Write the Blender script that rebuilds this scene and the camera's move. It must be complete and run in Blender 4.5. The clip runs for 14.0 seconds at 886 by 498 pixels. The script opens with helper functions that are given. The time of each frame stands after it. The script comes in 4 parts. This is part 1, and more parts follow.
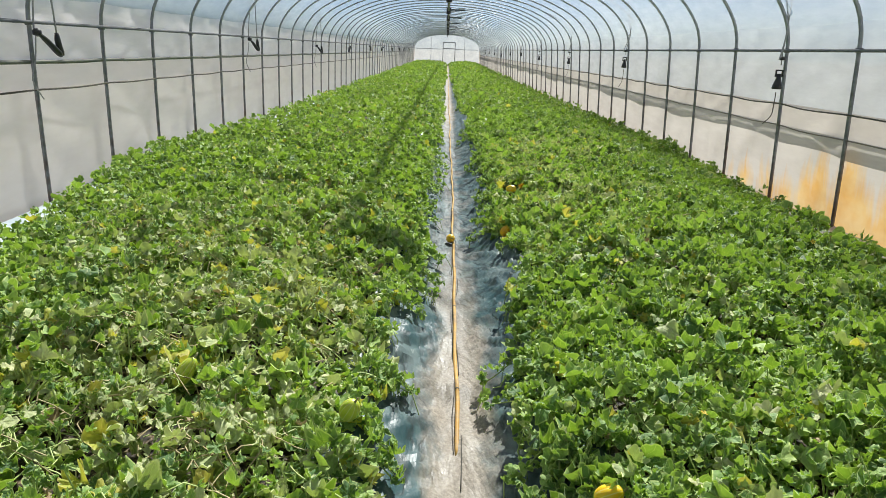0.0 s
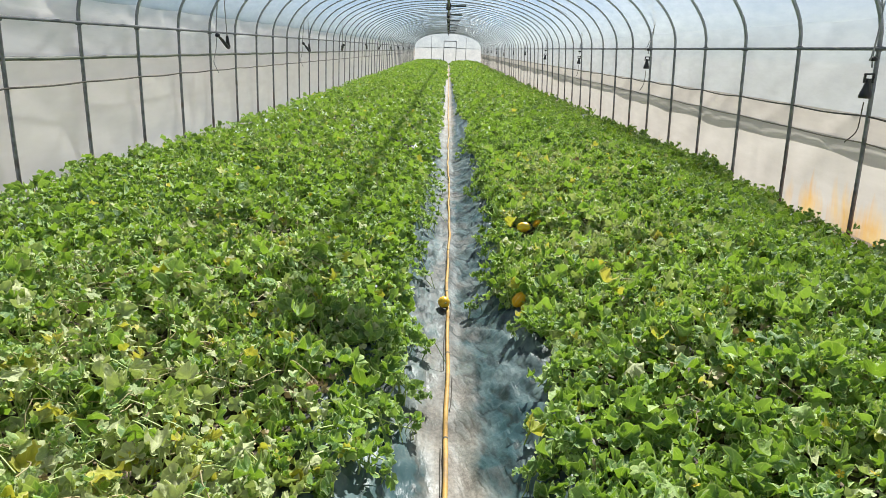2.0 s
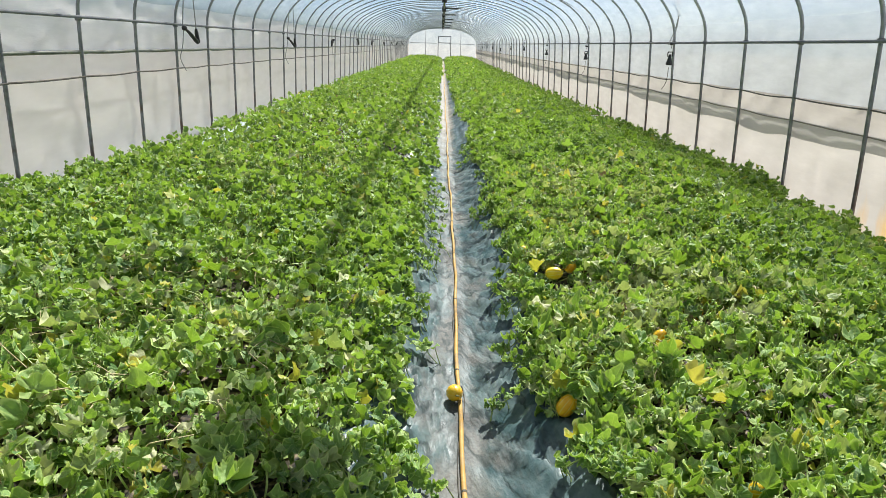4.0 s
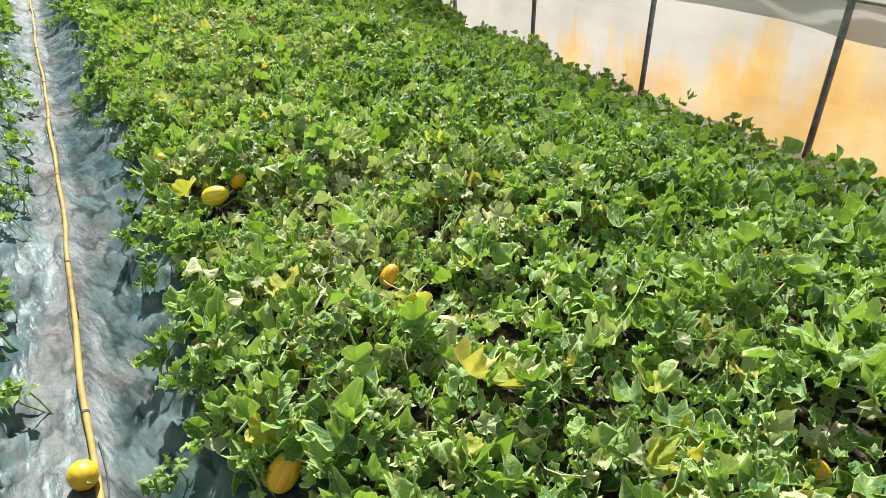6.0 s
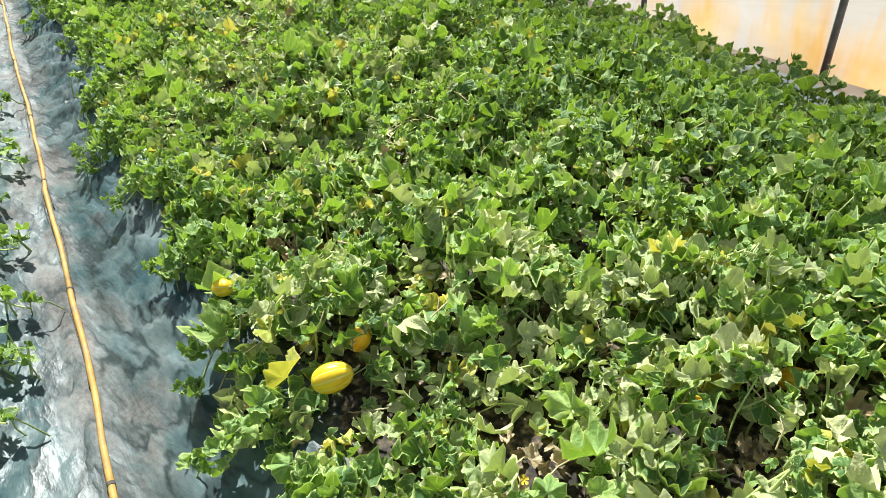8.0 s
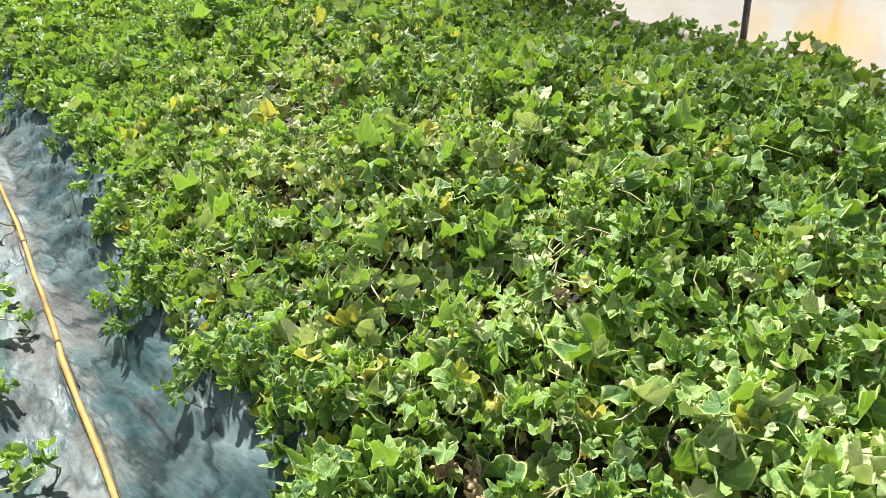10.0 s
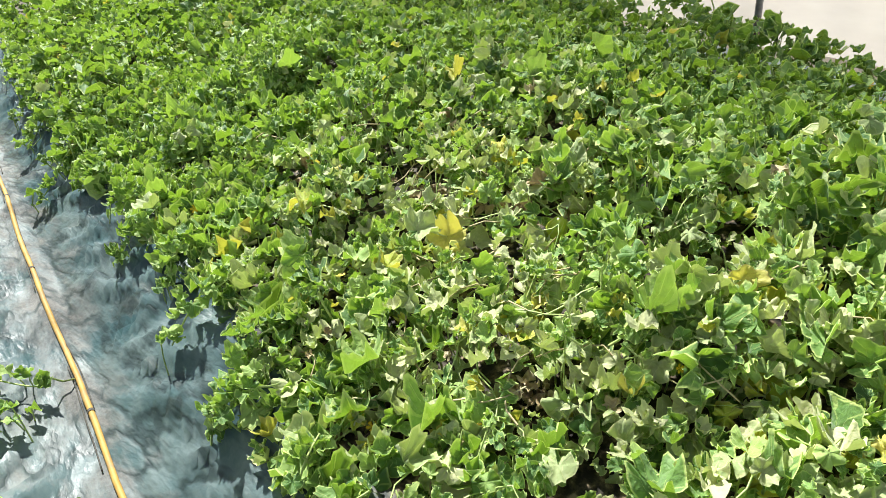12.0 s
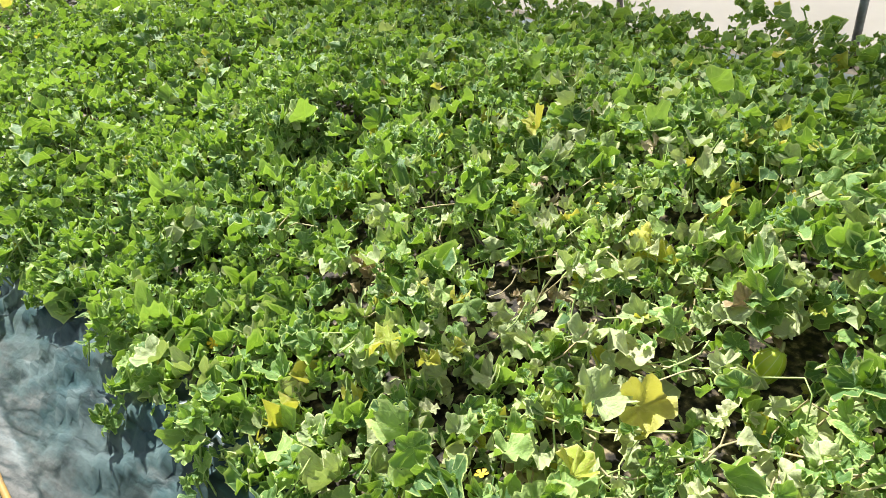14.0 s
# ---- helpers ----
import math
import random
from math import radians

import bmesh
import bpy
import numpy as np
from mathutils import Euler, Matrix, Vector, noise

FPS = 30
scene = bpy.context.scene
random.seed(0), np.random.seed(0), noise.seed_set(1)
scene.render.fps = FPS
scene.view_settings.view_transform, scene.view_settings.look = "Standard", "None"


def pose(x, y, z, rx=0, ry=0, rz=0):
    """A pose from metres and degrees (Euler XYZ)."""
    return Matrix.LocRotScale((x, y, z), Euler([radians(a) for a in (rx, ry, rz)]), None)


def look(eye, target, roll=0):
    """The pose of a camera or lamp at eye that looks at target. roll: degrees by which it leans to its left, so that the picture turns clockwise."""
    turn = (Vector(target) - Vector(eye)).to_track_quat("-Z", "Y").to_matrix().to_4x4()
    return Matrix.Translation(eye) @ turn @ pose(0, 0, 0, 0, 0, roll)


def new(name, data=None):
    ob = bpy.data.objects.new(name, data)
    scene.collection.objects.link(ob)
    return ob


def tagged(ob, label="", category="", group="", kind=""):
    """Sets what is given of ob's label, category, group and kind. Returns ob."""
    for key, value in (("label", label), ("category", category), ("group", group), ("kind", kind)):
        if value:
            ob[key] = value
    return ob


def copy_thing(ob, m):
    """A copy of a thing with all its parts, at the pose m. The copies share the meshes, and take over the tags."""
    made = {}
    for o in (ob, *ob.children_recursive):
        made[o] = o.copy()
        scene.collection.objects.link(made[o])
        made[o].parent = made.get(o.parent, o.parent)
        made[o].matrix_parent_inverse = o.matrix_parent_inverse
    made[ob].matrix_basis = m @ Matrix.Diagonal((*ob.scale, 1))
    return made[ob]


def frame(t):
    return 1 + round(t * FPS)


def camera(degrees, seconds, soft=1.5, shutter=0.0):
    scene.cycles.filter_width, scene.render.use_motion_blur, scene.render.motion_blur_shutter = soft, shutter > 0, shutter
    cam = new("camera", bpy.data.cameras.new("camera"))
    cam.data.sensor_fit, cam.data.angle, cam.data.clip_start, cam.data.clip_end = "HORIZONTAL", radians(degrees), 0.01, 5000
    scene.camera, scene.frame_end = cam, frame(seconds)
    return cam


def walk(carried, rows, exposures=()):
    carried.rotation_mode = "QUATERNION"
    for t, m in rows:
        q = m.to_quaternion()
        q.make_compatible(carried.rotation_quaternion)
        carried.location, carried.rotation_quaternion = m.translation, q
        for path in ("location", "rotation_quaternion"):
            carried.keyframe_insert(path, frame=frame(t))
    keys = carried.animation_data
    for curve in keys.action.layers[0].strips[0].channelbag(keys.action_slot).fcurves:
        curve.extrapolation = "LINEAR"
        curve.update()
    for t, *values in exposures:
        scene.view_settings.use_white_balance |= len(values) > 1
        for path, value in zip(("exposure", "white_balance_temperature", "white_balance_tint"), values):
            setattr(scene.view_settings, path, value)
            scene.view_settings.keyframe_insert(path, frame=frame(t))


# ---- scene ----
cam = camera(68.8, 14.0, soft=0.55)

# ---- camera ----
PATH = [
    (0, (-0.113, -0.044, 1.641), (-0.106, 1.867, 1.053), 1.9),
    (0.5, (-0.125, 0.367, 1.649), (-0.106, 2.276, 1.053), 2.2),
    (1, (-0.057, 0.756, 1.602), (-0.032, 2.668, 1.015), 2.3),
    (1.5, (-0.023, 1.171, 1.603), (-0.001, 3.083, 1.015), 2.0),
    (2, (-0.056, 1.503, 1.629), (-0.052, 3.414, 1.038), 2.0),
    (2.2, (-0.088, 1.619, 1.638), (-0.092, 3.532, 1.056), 1.9),
    (4.3, (-0.136, 2.922, 1.595), (-0.1, 4.825, 0.981), 1.9),
    (4.5, (-0.081, 3.056, 1.575), (0.129, 4.93, 0.911), 2.2),
    (5, (0.08, 3.396, 1.501), (0.785, 5.088, 0.701), 2.0),
    (5.5, (0.161, 3.665, 1.511), (1.029, 5.249, 0.652), 1.7),
    (6, (0.185, 3.931, 1.472), (1.062, 5.414, 0.456), 1.7),
    (6.5, (0.144, 4.333, 1.535), (0.977, 5.817, 0.485), 0.5),
    (7, (0.181, 4.603, 1.493), (1.027, 6.076, 0.437), -0.3),
    (7.5, (0.281, 4.949, 1.517), (1.14, 6.383, 0.419), -2.1),
    (8, (0.281, 5.285, 1.527), (1.078, 6.679, 0.335), -3.2),
    (8.2, (0.237, 5.443, 1.574), (1.025, 6.829, 0.366), -3.2),
    (10.3, (0.249, 6.516, 1.516), (1.11, 7.899, 0.356), -8.4),
    (10.5, (0.202, 6.692, 1.556), (1.055, 8.081, 0.397), -8.5),
    (11, (0.173, 6.99, 1.553), (1.025, 8.378, 0.394), -8.6),
    (11.5, (0.204, 7.317, 1.547), (1.061, 8.71, 0.396), -8.8),
    (12, (0.237, 7.578, 1.512), (1.098, 8.966, 0.358), -8.9),
    (12.5, (0.207, 7.873, 1.559), (1.072, 9.258, 0.403), -8.8),
    (13, (0.165, 8.142, 1.564), (1.014, 9.533, 0.405), -9.2),
    (13.5, (0.25, 8.289, 1.536), (1.149, 9.659, 0.389), -9.1),
    (14, (0.327, 8.477, 1.486), (1.31, 9.765, 0.314), -9.7),
]
EXPOSURES = [(0.0, 1.0), (1.0, 1.1), (2.0, 1.13), (4.5, 1.22), (6.0, 1.36), (8.0, 1.42), (11.0, 1.5), (14.0, 1.5)]
walk(cam, [(t, look(eye, target, roll)) for t, eye, target, roll in PATH], EXPOSURES)

# ---- light ----
SUN = Vector((0.72, 2.5, 2.65)).normalized()
world = bpy.data.worlds.new("sky")
scene.world = world
world.use_nodes = True
wn = world.node_tree.nodes
sky = wn.new("ShaderNodeTexSky")
sky.sky_type, sky.sun_disc = "NISHITA", False
sky.sun_elevation, sky.sun_rotation = math.asin(SUN.z), math.atan2(SUN.x, SUN.y)
sky.dust_density, sky.air_density, sky.ozone_density = 0.1, 0.55, 3.0
wn["Background"].inputs["Strength"].default_value = 0.042
world.node_tree.links.new(sky.outputs[0], wn["Background"].inputs["Color"])
sun = new("sun", bpy.data.lights.new("sun", "SUN"))
sun.data.energy, sun.data.angle, sun.data.color = 5.3, radians(1.8), (1.0, 0.95, 0.86)
sun.matrix_world = look(SUN * 40, (0, 0, 0))

# ---- plan ----
CX, LEAN = -0.14, 0.03             # middle of the tunnel; how far its feet stand to the right of that
STEP, HOOP0 = 1.215, 6.97         # hoops along the tunnel
END, BACK = 74.5, -5.5            # far and near gable
HOOPS = range(-10, 56)
# half profile of a hoop: distance from the middle, height
PROFILE = [(3.605, -0.25), (3.60, 0.25), (3.572, 1.03), (3.538, 1.745), (3.518, 1.905), (3.471, 2.05), (3.363, 2.225), (3.208, 2.40),
           (2.936, 2.60), (2.415, 2.845), (1.80, 3.03), (1.13, 3.14), (0.515, 3.19), (0.0, 3.205)]


def mid_x(z):
    """The tunnel's middle at height z."""
    return CX + LEAN * np.clip(1 - np.asarray(z, float) / 1.745, 0, 1.2)


# ---- small helpers ----
def mesh_of(name, verts, faces, material=None, smooth=False):
    me = bpy.data.meshes.new(name)
    me.from_pydata([tuple(v) for v in verts], [], faces)
    if material:
        me.materials.append(material)
    if smooth:
        me.polygons.foreach_set("use_smooth", [True] * len(me.polygons))
    me.update()
    return me


def thing(name, me, label, category, group="", kind="", at=None):
    ob = tagged(new(name, me), label, category, group, kind)
    if at is not None:
        ob.matrix_world = at
    return ob


def part(name, me, parent, label="", at=None, kind=""):
    ob = new(name, me)
    ob.parent = parent
    if at is not None:
        ob.matrix_basis = at
    return tagged(ob, label, kind=kind)


def tube(points, radius, sides=8, caps=True):
    """Verts and faces of a pipe along the points; radius may be a list."""
    p = np.array(points, float)
    n = len(p)
    tan = np.gradient(p, axis=0)
    tan /= np.linalg.norm(tan, axis=1)[:, None] + 1e-9
    ref = np.array((0.31, 0.17, 0.93)) if abs(tan[:, 2]).mean() < 0.8 else np.array((0.95, 0.3, 0.05))
    a = np.cross(tan, ref)
    a /= np.linalg.norm(a, axis=1)[:, None] + 1e-9
    b = np.cross(tan, a)
    r = np.broadcast_to(np.array(radius, float), (n,))[:, None, None]
    ang = np.arange(sides) * 2 * np.pi / sides
    ring = p[:, None] + r * (a[:, None] * np.cos(ang)[None, :, None] + b[:, None] * np.sin(ang)[None, :, None])
    faces = [(i * sides + k, i * sides + (k + 1) % sides, (i + 1) * sides + (k + 1) % sides, (i + 1) * sides + k)
             for i in range(n - 1) for k in range(sides)]
    if caps:
        faces += [tuple(range(sides))[::-1], tuple((n - 1) * sides + k for k in range(sides))]
    return ring.reshape(-1, 3), faces


def join(pieces):
    verts, faces, base = [], [], 0
    for v, f in pieces:
        verts.extend(v)
        faces.extend([tuple(i + base for i in q) for q in f])
        base += len(v)
    return verts, faces


def box(x0, x1, y0, y1, z0, z1, bevel=0.0):
    bm = bmesh.new()
    bmesh.ops.create_cube(bm, size=1)
    for v in bm.verts:
        v.co = ((x0 + x1) / 2 + v.co.x * (x1 - x0), (y0 + y1) / 2 + v.co.y * (y1 - y0), (z0 + z1) / 2 + v.co.z * (z1 - z0))
    if bevel:
        bmesh.ops.bevel(bm, geom=bm.edges[:], offset=bevel, segments=2, affect="EDGES")
    bm.verts.index_update()
    out = [v.co[:] for v in bm.verts], [tuple(v.index for v in f.verts) for f in bm.faces]
    bm.free()
    return out


def lathe(profile, sides=16):
    """A turned body: (radius, height) pairs from bottom to top."""
    v = [(r * math.cos(2 * math.pi * k / sides), r * math.sin(2 * math.pi * k / sides), z) for r, z in profile for k in range(sides)]
    f = [(i * sides + k, i * sides + (k + 1) % sides, (i + 1) * sides + (k + 1) % sides, (i + 1) * sides + k)
         for i in range(len(profile) - 1) for k in range(sides)]
    f += [tuple(range(sides))[::-1], tuple((len(profile) - 1) * sides + k for k in range(sides))]
    return v, f


def smooth_line(points, n):
    """n points along a Catmull-Rom curve."""
    p = np.array(points, float)
    p = np.vstack([2 * p[0] - p[1], p, 2 * p[-1] - p[-2]])
    out = []
    for s in np.linspace(0, len(p) - 3 - 1e-6, n):
        i, t = int(s), s - int(s)
        a, b, c, d = p[i:i + 4]
        out.append(0.5 * (2 * b + (c - a) * t + (2 * a - 5 * b + 4 * c - d) * t * t + (3 * b - a - 3 * c + d) * t ** 3))
    return np.array(out)


def value_noise(x, y, seed=0):
    """Smooth noise in 0..1 over arrays, one cell a unit."""
    def cell(i, j):
        h = np.sin(i * 127.1 + j * 311.7 + seed * 74.7) * 43758.5453
        return h - np.floor(h)
    x, y = np.broadcast_arrays(np.asarray(x, float), np.asarray(y, float))
    i, j = np.floor(x), np.floor(y)
    u, v = x - i, y - j
    u, v = u * u * (3 - 2 * u), v * v * (3 - 2 * v)
    return (cell(i, j) * (1 - u) + cell(i + 1, j) * u) * (1 - v) + (cell(i, j + 1) * (1 - u) + cell(i + 1, j + 1) * u) * v


# ---- materials ----
def material(name):
    m = bpy.data.materials.new(name)
    m.use_nodes = True
    return m, m.node_tree.nodes, m.node_tree.links


def node(nodes, kind, **kw):
    n = nodes.new(kind)
    for k, v in kw.items():
        n.inputs[k.replace("_", " ")].default_value = v
    return n


def ramp(nodes, links, src, stops):
    r = nodes.new("ShaderNodeValToRGB")
    e = r.color_ramp.elements
    while len(e) < len(stops):
        e.new(0.5)
    for el, (pos, col) in zip(e, stops):
        el.position, el.color = pos, (*col, 1)
    links.new(src, r.inputs[0])
    return r.outputs[0]


def math_node(nodes, links, op, a, b=None, c=None, clamp=False):
    n = nodes.new("ShaderNodeMath")
    n.operation, n.use_clamp = op, clamp
    for i, s in enumerate((a, b, c)):
        if s is None:
            continue
        if isinstance(s, (int, float)):
            n.inputs[i].default_value = s
        else:
            links.new(s, n.inputs[i])
    return n.outputs[0]


def mix_colour(nodes, links, fac, a, b, mode="MIX"):
    n = nodes.new("ShaderNodeMix")
    n.data_type, n.blend_type = "RGBA", mode
    for i, s in ((0, fac), (6, a), (7, b)):
        if isinstance(s, (int, float)):
            n.inputs[i].default_value = s
        elif isinstance(s, tuple):
            n.inputs[i].default_value = (*s, 1)
        else:
            links.new(s, n.inputs[i])
    return n.outputs[2]


def noise_out(nodes, links, vec, scale, detail=4, rough=0.55, stretch=None):
    n = node(nodes, "ShaderNodeTexNoise", Scale=scale, Detail=detail, Roughness=rough)
    if stretch:
        mp = nodes.new("ShaderNodeMapping")
        mp.inputs["Scale"].default_value = stretch
        links.new(vec, mp.inputs[0])
        vec = mp.outputs[0]
    links.new(vec, n.inputs["Vector"])
    return n.outputs[0]


def bump(nodes, links, height, strength, distance, target):
    b = node(nodes, "ShaderNodeBump", Strength=strength, Distance=distance)
    links.new(height, b.inputs["Height"])
    links.new(b.outputs[0], target)
    return b.outputs[0]


def n_range(n, l, src, lo, hi, top):
    r = n.new("ShaderNodeMapRange")
    r.inputs[1].default_value, r.inputs[2].default_value, r.inputs[4].default_value = lo, hi, top
    l.new(src, r.inputs[0])
    return r.outputs[0]


def rough_paint(name, dark, light, scale=20.0, rough=0.5, metal=0.0, relief=0.002):
    """A plain worn surface: two colours mixed by noise at two scales."""
    m, n, l = material(name)
    p = n["Principled BSDF"]
    pos = n.new("ShaderNodeTexCoord").outputs["Object"]
    f = math_node(n, l, "ADD", math_node(n, l, "MULTIPLY", noise_out(n, l, pos, scale), 0.6), math_node(n, l, "MULTIPLY", noise_out(n, l, pos, scale * 0.13), 0.4))
    l.new(ramp(n, l, f, [(0.32, dark), (0.68, light)]), p.inputs["Base Color"])
    p.inputs["Roughness"].default_value, p.inputs["Metallic"].default_value = rough, metal
    bump(n, l, f, 0.5, relief, p.inputs["Normal"])
    return m


def leaf_material(name, stops, trans, trans_fac, rim, dry=0.0):
    """A leaf blade: random tone, paler veins, sunlit rim painted on the margin, light passing through."""
    m, n, l = material(name)
    p, out = n["Principled BSDF"], n["Material Output"]
    geo, info = n.new("ShaderNodeNewGeometry"), n.new("ShaderNodeObjectInfo")
    rnd = math_node(n, l, "FRACT", math_node(n, l, "ADD", geo.outputs["Random Per Island"], info.outputs["Random"]))
    pos = geo.outputs["Position"]
    patch = noise_out(n, l, pos, 1.3, 2)
    tone = math_node(n, l, "ADD", math_node(n, l, "MULTIPLY", rnd, 0.62), math_node(n, l, "MULTIPLY", patch, 0.5))
    tone = math_node(n, l, "ADD", tone, math_node(n, l, "MULTIPLY", noise_out(n, l, pos, 55, 3), 0.30))
    col = ramp(n, l, math_node(n, l, "SUBTRACT", tone, 0.15), stops)
    uv = n.new("ShaderNodeUVMap")
    uv.uv_map = "blade"
    sep = n.new("ShaderNodeSeparateXYZ")
    l.new(uv.outputs[0], sep.inputs[0])
    # bright margin: sun caught on the curled rims, put into the colour
    edge = n.new("ShaderNodeMapRange")
    edge.inputs[1].default_value, edge.inputs[2].default_value = 0.90, 0.97
    l.new(sep.outputs[0], edge.inputs[0])
    vein = math_node(n, l, "GREATER_THAN", math_node(n, l, "COSINE", math_node(n, l, "MULTIPLY", sep.outputs[1], 7 * 2 * math.pi)), 0.965)
    vein = math_node(n, l, "MULTIPLY", vein, 0.45)
    pale = math_node(n, l, "MAXIMUM", math_node(n, l, "MULTIPLY", edge.outputs[0], 0.9), vein)
    col = mix_colour(n, l, pale, col, rim)
    if dry:
        blotch = n.new("ShaderNodeMapRange")
        blotch.inputs[1].default_value, blotch.inputs[2].default_value, blotch.inputs[4].default_value = 0.52, 0.66, dry
        l.new(noise_out(n, l, pos, 30, 3), blotch.inputs[0])
        col = mix_colour(n, l, blotch.outputs[0], col, (0.22, 0.13, 0.05))
    l.new(col, p.inputs["Base Color"])
    p.inputs["Roughness"].default_value = 0.55
    p.inputs["Specular IOR Level"].default_value = 0.28
    # fine pale hairs on the blade
    p.inputs["Sheen Weight"].default_value, p.inputs["Sheen Roughness"].default_value = 0.2, 0.45
    p.inputs["Sheen Tint"].default_value = (0.86, 0.94, 0.84, 1)
    bump(n, l, math_node(n, l, "ADD", noise_out(n, l, pos, 48, 3), math_node(n, l, "MULTIPLY", vein, 0.5)), 0.85, 0.009, p.inputs["Normal"])
    tr = n.new("ShaderNodeBsdfTranslucent")
    l.new(mix_colour(n, l, 0.75, col, trans), tr.inputs[0])
    mx = node(n, "ShaderNodeMixShader", Fac=trans_fac)
    l.new(p.outputs[0], mx.inputs[1])
    l.new(tr.outputs[0], mx.inputs[2])
    l.new(mx.outputs[0], out.inputs[0])
    return m


LEAF = leaf_material("leaf_green", [(0.10, (0.028, 0.068, 0.028)), (0.35, (0.10, 0.205, 0.06)), (0.65, (0.235, 0.38, 0.105)), (0.95, (0.44, 0.57, 0.18))],
                     (0.44, 0.70, 0.025), 0.26, (0.64, 0.74, 0.25))
LEAF_PALE = leaf_material("leaf_pale", [(0.1, (0.27, 0.37, 0.15)), (0.5, (0.44, 0.52, 0.24)), (0.9, (0.68, 0.68, 0.38))],
                          (0.50, 0.64, 0.07), 0.24, (0.74, 0.76, 0.38), 0.12)
LEAF_YELLOW = leaf_material("leaf_yellow", [(0.1, (0.34, 0.46, 0.06)), (0.5, (0.54, 0.56, 0.08)), (0.9, (0.72, 0.66, 0.18))],
                            (0.75, 0.66, 0.06), 0.35, (0.74, 0.66, 0.22), 0.25)
LEAF_DRY = leaf_material("leaf_dry", [(0.1, (0.26, 0.18, 0.09)), (0.5, (0.44, 0.33, 0.18)), (0.9, (0.62, 0.52, 0.32))],
                         (0.3, 0.2, 0.08), 0.15, (0.5, 0.42, 0.26), 0.5)
LEAVES = [LEAF, LEAF_PALE, LEAF_YELLOW, LEAF_DRY]
STEM = rough_paint("stem", (0.30, 0.42, 0.10), (0.56, 0.64, 0.26), 25, 0.5)
STEM_DRY = rough_paint("stem_dry", (0.32, 0.25, 0.12), (0.62, 0.53, 0.30), 25, 0.8)
PETAL = rough_paint("petal", (0.80, 0.50, 0.02), (0.90, 0.66, 0.05), 60, 0.5)
STEEL = rough_paint("galvanised_pipe", (0.12, 0.125, 0.135), (0.22, 0.23, 0.24), 14, 0.7, 0.0)
BLACK = rough_paint("black_plastic", (0.012, 0.012, 0.013), (0.035, 0.035, 0.037), 30, 0.4)
STRAP = rough_paint("grey_strap", (0.25, 0.25, 0.25), (0.42, 0.42, 0.42), 60, 0.7)
ROPE = rough_paint("dark_cord", (0.06, 0.055, 0.045), (0.14, 0.125, 0.10), 40, 0.8)
ROPE_PALE = rough_paint("dull_cord", (0.16, 0.14, 0.11), (0.30, 0.27, 0.22), 40, 0.8)
DOORFRAME = rough_paint("door_pipe", (0.14, 0.15, 0.16), (0.25, 0.26, 0.27), 14, 0.45, 0.3)
EARTH = rough_paint("earth", (0.30, 0.26, 0.20), (0.48, 0.43, 0.36), 3, 0.95, 0, 0.02)
MELON_STEM = rough_paint("melon_stem", (0.20, 0.22, 0.08), (0.36, 0.33, 0.15), 60, 0.7)


def pipe_material():
    """Galvanised pipe, rusted towards the foot on the damp side."""
    m, n, l = material("hoop_pipe")
    p = n["Principled BSDF"]
    pos = n.new("ShaderNodeNewGeometry").outputs["Position"]
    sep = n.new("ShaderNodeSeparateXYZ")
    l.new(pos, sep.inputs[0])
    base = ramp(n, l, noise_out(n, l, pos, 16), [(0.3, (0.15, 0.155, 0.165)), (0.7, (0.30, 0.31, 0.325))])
    # paler from 1.6 m up: light on the arcs put into the colour
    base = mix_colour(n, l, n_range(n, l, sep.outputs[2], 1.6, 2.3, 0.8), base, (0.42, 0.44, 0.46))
    rust = math_node(n, l, "SUBTRACT", noise_out(n, l, pos, 9, 5), math_node(n, l, "MULTIPLY", sep.outputs[2], 0.33))
    fac = n.new("ShaderNodeMapRange")
    fac.inputs[1].default_value, fac.inputs[2].default_value, fac.inputs[4].default_value = 0.2, 0.5, 0.8
    l.new(rust, fac.inputs[0])
    l.new(mix_colour(n, l, fac.outputs[0], base, (0.11, 0.055, 0.03)), p.inputs["Base Color"])
    p.inputs["Roughness"].default_value, p.inputs["Metallic"].default_value = 0.5, 0.25
    bump(n, l, noise_out(n, l, pos, 60), 0.4, 0.002, p.inputs["Normal"])
    return m


PIPE = pipe_material()


